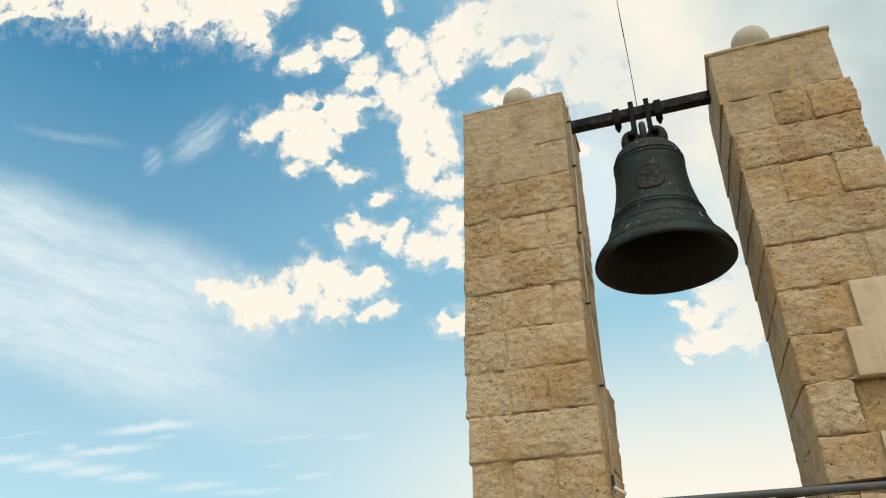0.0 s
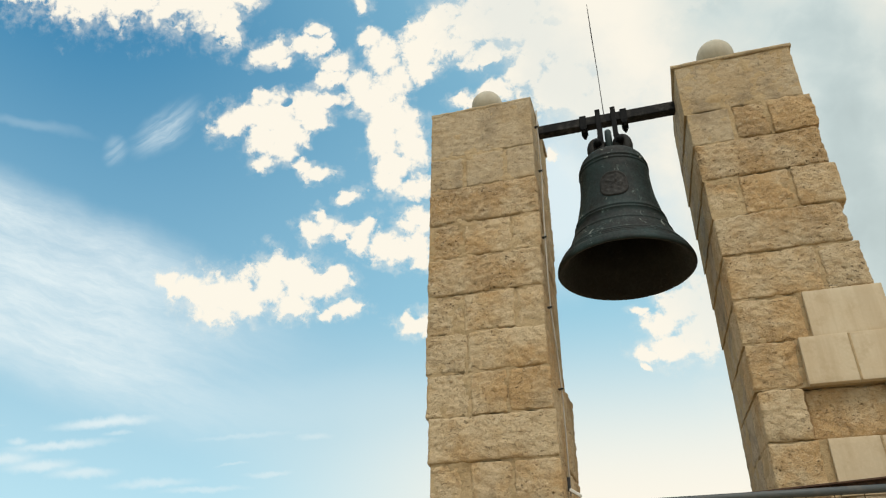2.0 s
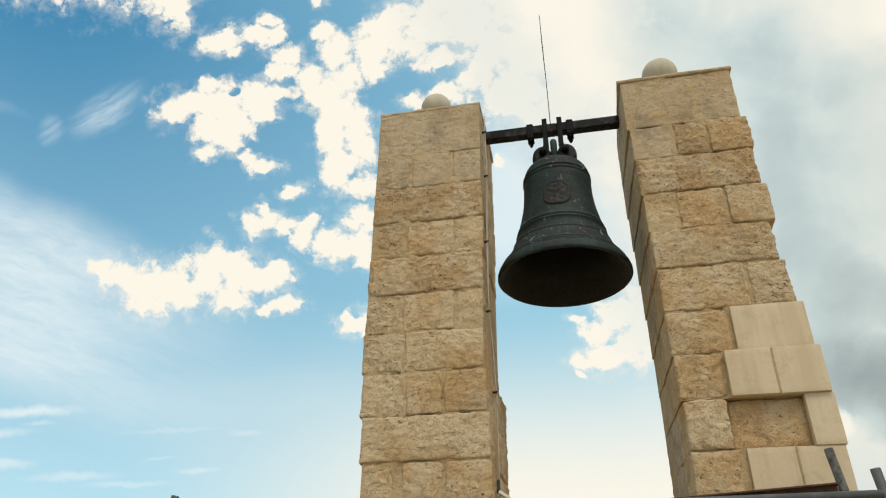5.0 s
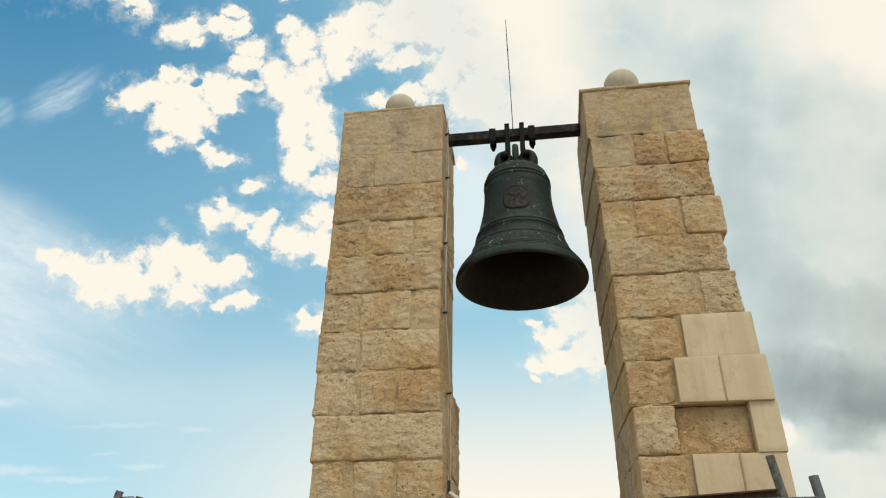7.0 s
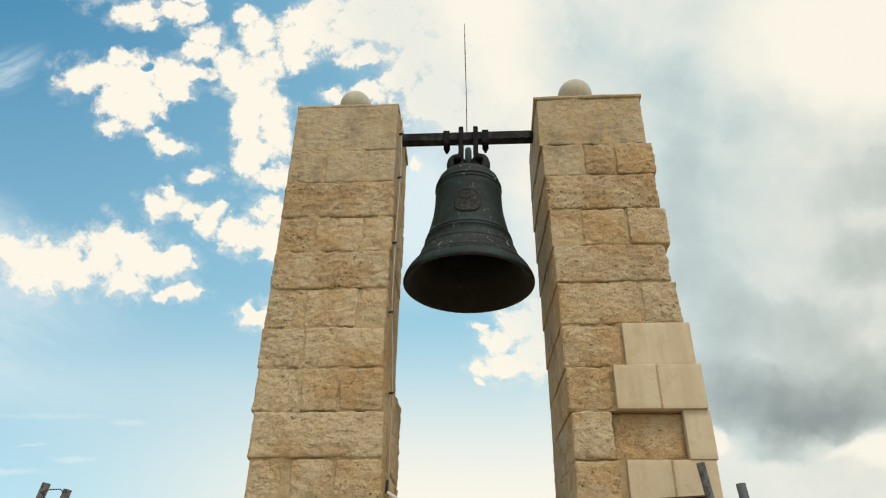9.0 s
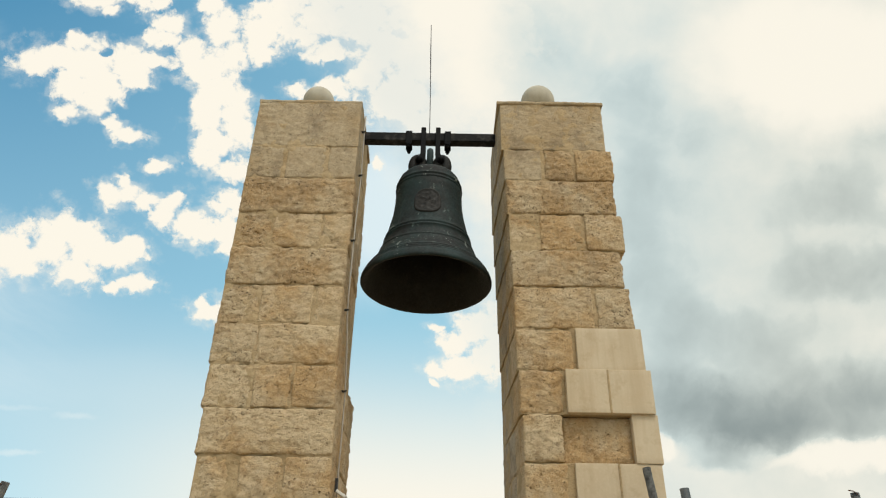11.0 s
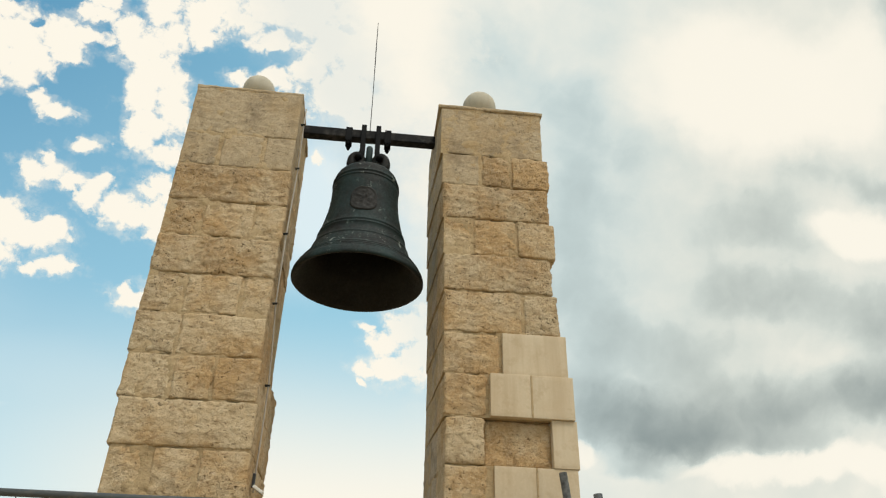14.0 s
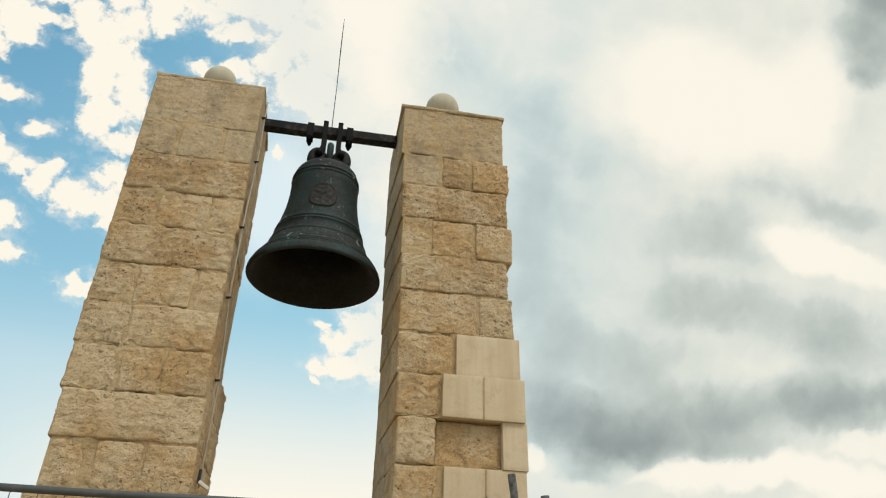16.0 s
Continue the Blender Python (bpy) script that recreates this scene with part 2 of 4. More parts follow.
other = k.smooth(k.noise(way, 2.2, 8.0, 0.58), 0.44, 0.56)
puff = k.math("ADD", k.math("MULTIPLY", puff, in_view),
              k.math("MULTIPLY", other, k.math("SUBTRACT", 1.0, in_view)))

# overcast side with darker bellies and bright breaks
side = k.math("ADD", k.math("ADD", su, k.math("MULTIPLY", sv, 0.55)),
              k.math("MULTIPLY", k.math("SUBTRACT", k.noise(flat, 0.09, 6.0, 0.6), 0.5), 22.0))
overcast = k.smooth(side, 0.0, 24.0)
soft_place = warped(warped(flat, 0.06, 9.0, 3.0), 0.22, 4.0, 6.0)
dark = k.smooth(su, 6.0, 28.0, 0.0, 0.30)
for u, v, a, b, strength in GREYS + SOFT_GREYS:
    dark = k.math("ADD", dark, k.smooth(blob(soft_place, (u, v), (a, b)), 1.75, 0.0, 0.0, strength * 1.3))
billow = k.noise(warped(flat, 0.08, 6.0, 3.0), 0.10, 7.0, 0.55)
dark = k.math("MULTIPLY", dark, k.smooth(billow, 0.28, 0.72, 0.70, 1.30, kind="LINEAR"))
for u, v, a, b, strength in BREAKS:
    dark = k.math("MULTIPLY", dark, k.smooth(blob(soft_place, (u, v), (a, b)), 0.6, 1.3, 1.0 - strength, 1.0))
dark = k.math("SUBTRACT", 1.0, k.math("POWER", 0.40, dark), clamp=True)
pale_grey = k.mix(k.smooth(su, 62.0, 30.0), (0.66, 0.70, 0.64, 1), (0.60, 0.70, 0.69, 1))
grey_cloud = k.mix(k.smooth(dark, 0.0, 0.45), CREAM, pale_grey)
grey_cloud = k.mix(k.smooth(dark, 0.35, 1.0, kind="LINEAR"), grey_cloud, GREY)
overcast = k.math("MULTIPLY", overcast, in_view)
colour = k.mix(k.math("MULTIPLY", overcast, 0.97), colour, grey_cloud)
haze = k.smooth(height.outputs[2], 0.46, 0.18, 0.0, 1.0)
haze = k.math("MULTIPLY", haze, k.math("MULTIPLY", k.smooth(su, -62.0, 0.0, 0.10, 1.0), k.smooth(su, 40.0, 22.0)))
colour = k.mix(haze, colour, CREAM)
colour = k.mix(k.math("MULTIPLY", puff, k.math("SUBTRACT", 1.0, k.math("MULTIPLY", overcast, 0.75))), colour, CREAM)
shine = k.put("ShaderNodeBackground")
k.plug(shine.inputs[0], colour)
shine.inputs[1].default_value = 1.0
k.plug(k.put("ShaderNodeOutputWorld").inputs[0], shine.outputs[0])

sun = new("sun", bpy.data.lights.new("sun", "SUN"))
sun.data.energy, sun.data.angle, sun.data.color = 2.0, radians(20), (1.0, 0.93, 0.82)
az, el = radians(SUN_AZIMUTH), radians(SUN_ELEVATION)
sun.matrix_world = look((math.sin(az) * math.cos(el) * 30, math.cos(az) * math.cos(el) * 30, math.sin(el) * 30), (0, 0, 0))


# ---- materials ----
def surface(name):
    mat = bpy.data.materials.new(name)
    mat.use_nodes = True
    n = Nodes(mat.node_tree)
    bsdf = n.put("ShaderNodeBsdfPrincipled")
    n.plug(n.put("ShaderNodeOutputMaterial").inputs[0], bsdf.outputs[0])
    place = n.put("ShaderNodeTexCoord").outputs["Object"]
    info = n.put("ShaderNodeObjectInfo")
    place = n.vec("ADD", place, n.vec("SCALE", info.outputs["Location"], 1.0))
    return mat, n, bsdf, place, info.outputs["Random"]


def relief(n, bsdf, h, strength, distance):
    bump = n.put("ShaderNodeBump")
    bump.inputs["Strength"].default_value = strength
    bump.inputs["Distance"].default_value = distance
    n.plug(bump.inputs["Height"], h)
    n.plug(bsdf.inputs["Normal"], bump.outputs[0])


def limestone(name, pale, warm, dirt_and_shade, pitted, dressed=False, weathered=0.0):
    mat, n, bsdf, place, rnd = surface(name)
    big = n.noise(place, 3.2, 5.0, 0.6)
    mid = n.noise(place, 13.0, 6.0, 0.65)
    fine = n.noise(place, 70.0, 6.0, 0.7)
    col = n.mix(n.smooth(n.math("ADD", big, n.smooth(rnd, 0.0, 1.0, -0.045, 0.055)), 0.38, 0.62), pale, warm)
    col = n.mix(n.smooth(mid, 0.50, 0.70, 0.0, 0.5), col, dirt_and_shade)
    col = n.mix(n.smooth(fine, 0.45, 0.70, 0.0, 0.35), col, (pale[0] * 1.12, pale[1] * 1.12, pale[2] * 1.12, 1))
    if weathered:
        patch = n.noise(n.vec("MULTIPLY", place, (1, 1, 0.6)), 4.6, 6.0, 0.68)
        col = n.mix(n.smooth(patch, 0.52, 0.66, 0.0, weathered), col, (0.225, 0.175, 0.115, 1))
    if dressed:
        stripe = n.noise(n.vec("MULTIPLY", place, (16.0, 16.0, 1.2)), 1.0, 5.0, 0.6)
        col = n.mix(n.smooth(stripe, 0.42, 0.68, 0.0, 0.45), col, dirt_and_shade)
        h = n.math("ADD", n.math("MULTIPLY", stripe, 0.3), n.math("MULTIPLY", fine, 0.3))
        relief(n, bsdf, h, 0.35, 0.004)
    else:
        wobble = n.vec("ADD", place, n.vec("SCALE", n.noise(place, 20.0, 3.0, 0.6, colour=True), 0.05))
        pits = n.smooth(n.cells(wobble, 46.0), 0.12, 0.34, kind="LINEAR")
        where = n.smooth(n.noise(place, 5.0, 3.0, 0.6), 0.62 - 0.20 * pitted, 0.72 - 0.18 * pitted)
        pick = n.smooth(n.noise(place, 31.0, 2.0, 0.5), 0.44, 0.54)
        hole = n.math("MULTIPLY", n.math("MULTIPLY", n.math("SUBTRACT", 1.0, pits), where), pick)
        # shade inside the pits is painted: each hole gets a near-black colour
        col = n.mix(n.math("MULTIPLY", hole, 0.85), col, (dirt_and_shade[0] * 0.26, dirt_and_shade[1] * 0.24, dirt_and_shade[2] * 0.24, 1))
        slant = n.vec("ADD", place, n.vec("SCALE", n.noise(place, 6.0, 3.0, 0.6, colour=True), 0.10))
        dents = n.noise(n.vec("MULTIPLY", slant, (1, 1, 1.5)), 17.0, 7.0, 0.60, distortion=0.3)
        ridge = n.noise(n.vec("MULTIPLY", place, (1, 1, 1.4)), 52.0, 8.0, 0.74, distortion=0.4)
        h = n.math("ADD", n.math("MULTIPLY", dents, 0.30), n.math("ADD", n.math("MULTIPLY", ridge, 0.66), n.math("MULTIPLY", fine, 0.50)))
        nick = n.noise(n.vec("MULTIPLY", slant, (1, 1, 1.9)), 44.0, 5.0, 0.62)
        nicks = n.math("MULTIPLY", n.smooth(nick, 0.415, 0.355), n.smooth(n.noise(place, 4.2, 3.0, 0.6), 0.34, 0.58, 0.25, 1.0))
        # nicks are darkened likewise, with shade put into their colour
        col = n.mix(n.math("MULTIPLY", nicks, 0.40 + 0.5 * pitted), col, (dirt_and_shade[0] * 0.38, dirt_and_shade[1] * 0.34, dirt_and_shade[2] * 0.32, 1))
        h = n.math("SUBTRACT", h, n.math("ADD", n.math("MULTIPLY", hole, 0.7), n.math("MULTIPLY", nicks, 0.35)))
        # recess shade in colour: low dents and ridges darken with the relief
        col = n.mix(n.smooth(dents, 0.46, 0.30, 0.0, 0.35), col, dirt_and_shade)
        col = n.mix(n.smooth(ridge, 0.46, 0.33, 0.0, 0.60), col, dirt_and_shade)
        col = n.mix(n.smooth(dents, 0.54, 0.72, 0.0, 0.45), col, (min(0.8, pale[0] * 1.16), pale[1] * 1.18, pale[2] * 1.24, 1))
        fleck = n.noise(n.vec("MULTIPLY", place, (1, 1, 1.3)), 95.0, 5.0, 0.8)
        shell = n.noise(place, 7.0, 4.0, 0.6)
        crumbs = n.math("MULTIPLY", n.smooth(fleck, 0.54, 0.66), n.smooth(shell, 0.42, 0.64, 0.10, 0.75))
        col = n.mix(crumbs, col, (min(0.82, pale[0] * 1.20), pale[1] * 1.25, pale[2] * 1.36, 1))
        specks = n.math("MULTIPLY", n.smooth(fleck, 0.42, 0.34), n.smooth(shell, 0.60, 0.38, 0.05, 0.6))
        col = n.mix(specks, col, (dirt_and_shade[0] * 0.5, dirt_and_shade[1] * 0.48, dirt_and_shade[2] * 0.45, 1))
        relief(n, bsdf, h, 0.9, 0.018 if pitted > 0.3 else 0.009)
    n.plug(bsdf.inputs["Base Color"], col)
    bsdf.inputs["Roughness"].default_value = 0.92
    bsdf.inputs["Specular IOR Level"].default_value = 0.2
    return mat


def metal(name, base, worn, rough, metallic, scale=12.0, amount=0.5, bump=0.15):
    mat, n, bsdf, place, rnd = surface(name)
    a = n.noise(place, scale, 6.0, 0.65)
    b = n.noise(place, scale * 6, 5.0, 0.7)
    col = n.mix(n.smooth(a, 0.45, 0.70, 0.0, amount), base, worn)
    col = n.mix(n.smooth(b, 0.55, 0.75, 0.0, amount * 0.5), col, worn)
    n.plug(bsdf.inputs["Base Color"], col)
    n.plug(bsdf.inputs["Roughness"], n.smooth(a, 0.3, 0.7, rough - 0.1, rough + 0.15))
    bsdf.inputs["Metallic"].default_value = metallic
    bsdf.inputs["Specular IOR Level"].default_value = 0.12 if base[0] < 0.01 else 0.5
    relief(n, bsdf, b, bump, 0.003)
    return mat


def bronze(name, dark, green, pale):
    mat, n, bsdf, place, rnd = surface(name)
    a = n.noise(place, 4.0, 5.0, 0.6)
    b = n.noise(n.vec("MULTIPLY", place, (1, 1, 0.35)), 14.0, 6.0, 0.65)
    c = n.noise(place, 60.0, 5.0, 0.7)
    col = n.mix(n.smooth(a, 0.35, 0.68), dark, green)
    col = n.mix(n.smooth(b, 0.52, 0.75, 0.0, 0.5), col, (green[0] * 1.6, green[1] * 1.5, green[2] * 1.5, 1))
    col = n.mix(n.smooth(b, 0.45, 0.2, 0.0, 0.7), col, (0.012, 0.010, 0.008, 1))
    spots = n.noise(n.vec("MULTIPLY", place, (1, 1, 0.6)), 24.0, 4.0, 0.75)
    col = n.mix(n.smooth(spots, 0.61, 0.74, 0.0, pale), col, (0.13, 0.17, 0.155, 1))
    lean = n.vec("ADD", place, n.vec("SCALE", n.noise(place, 3.0, 2.0, 0.5, colour=True), 0.3))
    scratch = n.noise(n.vec("MULTIPLY", lean, (20.0, 20.0, 20.0)), 1.0, 3.0, 0.55, distortion=1.2)
    rare = n.smooth(n.noise(place, 5.5, 2.0, 0.5), 0.54, 0.62)
    col = n.mix(n.math("MULTIPLY", n.math("MULTIPLY", n.smooth(scratch, 0.60, 0.66), rare), pale), col, (0.34, 0.37, 0.33, 1))
    n.plug(bsdf.inputs["Base Color"], col)
    n.plug(bsdf.inputs["Roughness"], n.smooth(c, 0.3, 0.7, 0.58, 0.82))
    bsdf.inputs["Metallic"].default_value = 0.1
    bsdf.inputs["Specular IOR Level"].default_value = 0.28
    relief(n, bsdf, n.math("ADD", n.math("MULTIPLY", c, 0.5), b), 0.35, 0.005)
    return mat


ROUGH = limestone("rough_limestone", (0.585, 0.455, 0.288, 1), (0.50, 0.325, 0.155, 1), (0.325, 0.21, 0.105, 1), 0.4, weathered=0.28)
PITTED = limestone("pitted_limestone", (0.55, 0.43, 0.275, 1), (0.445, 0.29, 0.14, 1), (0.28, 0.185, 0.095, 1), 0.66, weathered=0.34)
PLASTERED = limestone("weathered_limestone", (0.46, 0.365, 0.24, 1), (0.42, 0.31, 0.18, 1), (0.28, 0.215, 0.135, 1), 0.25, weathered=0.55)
# grey-black stains, with the inner side's shade mixed into a darker base
STAINED_SHADED = limestone("stained_shaded_limestone", (0.46, 0.37, 0.26, 1), (0.38, 0.28, 0.17, 1), (0.13, 0.115, 0.095, 1), 0.3, weathered=0.8)
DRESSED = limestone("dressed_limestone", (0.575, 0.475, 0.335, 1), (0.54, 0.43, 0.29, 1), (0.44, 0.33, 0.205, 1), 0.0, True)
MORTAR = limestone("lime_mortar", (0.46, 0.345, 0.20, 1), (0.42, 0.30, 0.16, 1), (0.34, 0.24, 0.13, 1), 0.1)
BALL = limestone("smooth_stone", (0.50, 0.46, 0.37, 1), (0.46, 0.42, 0.33, 1), (0.38, 0.34, 0.27, 1), 0.0, True)
BRONZE = bronze("dark_bronze", (0.011, 0.013, 0.0125, 1), (0.016, 0.033, 0.033, 1), 0.7)
# also carries the hollow's shaded tone; medallion and lugs are brown themselves
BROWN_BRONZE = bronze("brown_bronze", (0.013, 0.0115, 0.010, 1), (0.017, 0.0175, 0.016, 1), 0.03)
IRON = metal("black_iron", (0.003, 0.0035, 0.004, 1), (0.010, 0.010, 0.011, 1), 0.65, 0.0)
WORN_IRON = metal("worn_black_paint", (0.0035, 0.0038, 0.0042, 1), (0.14, 0.13, 0.12, 1), 0.6, 0.0, 9.0, 0.34)
OLD_PIPE = metal("blotched_pipe", (0.085, 0.084, 0.075, 1), (0.018, 0.018, 0.016, 1), 0.75, 0.0, 26.0, 1.0)
PIPE = metal("grey_painted_pipe", (0.060, 0.068, 0.070, 1), (0.12, 0.115, 0.105, 1), 0.6, 0.05, 18.0, 0.7)
RUST = metal("rusty_iron", (0.09, 0.045, 0.025, 1), (0.03, 0.02, 0.016, 1), 0.85, 0.1, 30.0, 0.8, 0.5)
CABLE = metal("grey_cable", (0.38, 0.34, 0.28, 1), (0.25, 0.21, 0.16, 1), 0.6, 0.0)
BLACK = metal("black_plastic", (0.012, 0.012, 0.012, 1), (0.03, 0.03, 0.03, 1), 0.5, 0.0)
WHITE = metal("white_plastic", (0.70, 0.68, 0.62, 1), (0.5, 0.46, 0.4, 1), 0.5, 0.0, amount=0.3)


# ---- building helpers ----
def thing(name, base, label, category, group="", kind=""):
    ob = new(name)
    ob.empty_display_size = 0.1
    ob.location = base
    return tagged(ob, label, category, group, kind)


def origin_of(ob):
    p = Vector(ob.location)
    while ob.parent:
        ob = ob.parent
        p = p + Vector(ob.location)
    return p


def part(name, mesh, material, parent, label="", at=(0, 0, 0), smooth=False):
    """Links a mesh (or a bmesh, which is freed) as one object under a thing or part; at: its own origin in the world, to which the mesh is relative."""
    if isinstance(mesh, bmesh.types.BMesh):
        made = bpy.data.meshes.new(name)
        mesh.to_mesh(made)
        mesh.free()
        mesh = made
    if not mesh.materials:
        mesh.materials.append(material)
    if smooth:
        mesh.polygons.foreach_set("use_smooth", [True] * len(mesh.polygons))
    ob = new(name, mesh)
    if parent:
        ob.parent = parent
        ob.location = Vector(at) - origin_of(parent)
    else:
        ob.location = at
    return tagged(ob, label)


def box(bm, size, centre, bevel=0.0, turn=None):
    m = Matrix.Translation(centre) @ (turn or Matrix()) @ Matrix.Diagonal((*size, 1))
    made = bmesh.ops.create_cube(bm, size=1.0, matrix=m)
    if bevel:
        edges = list({e for v in made["verts"] for e in v.link_edges})
        bmesh.ops.bevel(bm, geom=edges, offset=bevel, segments=2, profile=0.5, affect="EDGES")
    return bm


def tube(bm, points, radius, sides=12, cap=True):
    """A round bar through points; radius: one number, or one a point."""
    pts = [Vector(p) for p in points]
    radii = radius if isinstance(radius, (list, tuple)) else [radius] * len(pts)
    rings, ref = [], None
    for i, p in enumerate(pts):
        d = (pts[min(i + 1, len(pts) - 1)] - pts[max(i - 1, 0)]).normalized()
        if ref is None:
            ref = d.orthogonal().normalized()
        ref = (ref - d * ref.dot(d)).normalized()
        side = d.cross(ref)
        rings.append([bm.verts.new(p + (ref * math.cos(a) + side * math.sin(a)) * radii[i])
                      for a in (2 * math.pi * j / sides for j in range(sides))])
    for a, b in zip(rings, rings[1:]):
        for j in range(sides):
            bm.faces.new((a[j], a[(j + 1) % sides], b[(j + 1) % sides], b[j]))
    if cap:
        bm.faces.new(rings[0][::-1])
        bm.faces.new(rings[-1])
    return bm


def lathe(bm, profile, segments=96):
    """profile: (radius, z) from one end to the other; radius 0 closes."""
    rings = []
    for r, z in profile:
        if r <= 0:
            rings.append([bm.verts.new((0, 0, z))])
        else:
            rings.append([bm.verts.new((r * math.cos(2 * math.pi * j / segments), r * math.sin(2 * math.pi * j / segments), z))
                          for j in range(segments)])
    for a, b in zip(rings, rings[1:]):
        for j in range(segments):
            i = (j + 1) % segments
            if len(a) == 1:
                bm.faces.new((a[0], b[i], b[j]))
            elif len(b) == 1:
                bm.faces.new((a[j], a[i], b[0]))
            else:
                bm.faces.new((a[j], a[i], b[i], b[j]))
    bmesh.ops.recalc_face_normals(bm, faces=bm.faces)
    return bm


def lattice(length, step, r):
    """Places along an edge, dense at both ends where it is rounded."""
    inner = max(2, int(round((length - 2 * r) / step)))
    mid = [-length / 2 + r + (length - 2 * r) * i / inner for i in range(inner + 1)]
    return [-length / 2, -length / 2 + r * 0.4] + mid + [length / 2 - r * 0.4, length / 2]


def stone_mesh(size, seed, round_edge=0.010, rough=0.010, pits=0.0, chip=0.4, step=0.008, bow=0.004):
    """A block with worn edges and a hewn skin, centred on its origin."""
    w, d, h = size
    half = Vector((w / 2, d / 2, h / 2))
    r = min(round_edge, w / 4, d / 4, h / 4)
    axes = [lattice(w, step, r), lattice(d, step * 2.0, r), lattice(h, step, r)]
    n = [len(a) - 1 for a in axes]
    shift = Vector((seed * 3.17 % 91, seed * 7.31 % 83, seed * 1.73 % 97))
    index, verts, faces = {}, [], []

    def vert(i, j, l):
        key = (i, j, l)
        if key in index:
            return index[key]
        p = Vector((axes[0][i], axes[1][j], axes[2][l]))
        s = p + shift
        wear = r
        if chip:
            wear = r * (1.0 + chip * 2.2 * noise.fractal(s * 9.0, 1.0, 2.0, 3))
            wear = min(max(wear, r * 0.3), min(w, d, h) * 0.42)
        q = Vector([max(-a + wear, min(a - wear, c)) for a, c in zip(half, p)])
        out = p - q
        out.normalize()
        p = q + out * wear
        lump = 0.0
        if rough > 0.002:
            crust = noise.turbulence(Vector((s.x * 22, s.y * 22, s.z * 27)), 3, False) - 0.45
            hewn = noise.fractal(Vector((s.x * 8 + s.z * 5, s.y * 8, s.z * 13)), 0.8, 2.0, 3)
            lump = rough * (0.7 * noise.fractal(s * 5.0, 1.0, 2.0, 2) + 0.45 * hewn - 1.0 * crust + 0.25 * noise.noise(s * 48.0))
        else:
            lump = rough * noise.fractal(s * 6.0, 1.0, 2.0, 2)
        if pits:
            near = noise.voronoi(s * 26.0)[0][0]
            field = noise.noise(s * 4.5)
            lump -= pits * max(0.0, 0.40 - near) * 0.06 * max(0.0, min(1.0, 0.35 + field * 2.2))
        if out.x < -0.5:
            lump *= 0.6
        pillow = bow * (1 - (2 * p.x / w) ** 2) * (1 - (2 * p.z / h) ** 2) if abs(out.y) > 0.5 else 0.0
        index[key] = len(verts)
        verts.append(p + out * (lump + pillow))
        return index[key]

    def sheet(fixed, value, flip):
        a, b = [x for x in range(3) if x != fixed]
        for i in range(n[a]):
            for j in range(n[b]):
                quad = []
                for di, dj in ((0, 0), (1, 0), (1, 1), (0, 1)):
                    c = [0, 0, 0]
                    c[fixed], c[a], c[b] = value, i + di, j + dj
                    quad.append(vert(*c))
                faces.append(quad[::-1] if flip else quad)

    for axis in range(3):
        sheet(axis, 0, axis != 1)
        sheet(axis, n[axis], axis == 1)
    mesh = bpy.data.meshes.new("stone")
    mesh.from_pydata(verts, [], faces)
    mesh.polygons.foreach_set("use_smooth", [True] * len(mesh.polygons))
    return mesh


# ---- ground and terrace ----
GROUND = limestone("pale_dusty_ground", (0.42, 0.35, 0.25, 1), (0.36, 0.29, 0.19, 1), (0.25, 0.2, 0.14, 1), 0.0)
bm = bmesh.new()
bmesh.ops.create_grid(bm, x_segments=40, y_segments=40, size=2500)
tagged(part("ground", bm, GROUND, None), "pale dusty ground that reaches the horizon", "ground", kind="structure")
TERRACE = 1.30
bm = bmesh.new()
box(bm, (9.0, 3.6, TERRACE), (0, 3.45 + 1.8, TERRACE / 2), 0.02)
tagged(part("terrace", bm, MORTAR, None), "raised stone terrace under the bell pillars", "terrace", kind="structure")


# ---- bell pillars ----
FRONT, BACK = 4.0, 4.70
SIDE = 0.24


def stone(pillar, name, x0, x1, y0, y1, z0, z1, seed, mat, gap=0.013, skew=0.0, **shape):
    if name == "facing_slab":
        gap = 0.0016
    size = (x1 - x0 - gap * 0.8, y1 - y0 - 0.004, z1 - z0 - gap)
    centre = ((x0 + x1) / 2, (y0 + y1) / 2, (z0 + z1) / 2)
    mesh = stone_mesh(size, seed, **shape)
    if skew:
        mesh.transform(Matrix(((1, skew, 0, 0), (0, 1, 0, 0), (0, 0, 1, 0), (0, 0, 0, 1))))
    return part(name, mesh, mat, pillar, at=centre)


HEWN = dict(rough=0.0066, pits=0.12, chip=0.5, bow=0.008)
HOLED = dict(rough=0.0076, pits=0.34, chip=0.6, round_edge=0.012, bow=0.008)
WORN = dict(rough=0.0042, pits=0.25, chip=0.4, round_edge=0.007, bow=0.004)
CUT = dict(rough=0.0008, pits=0.0, chip=0.0, round_edge=0.002, bow=0.0, step=0.03)
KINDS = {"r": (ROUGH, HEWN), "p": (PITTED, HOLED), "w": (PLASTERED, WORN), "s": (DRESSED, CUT)}


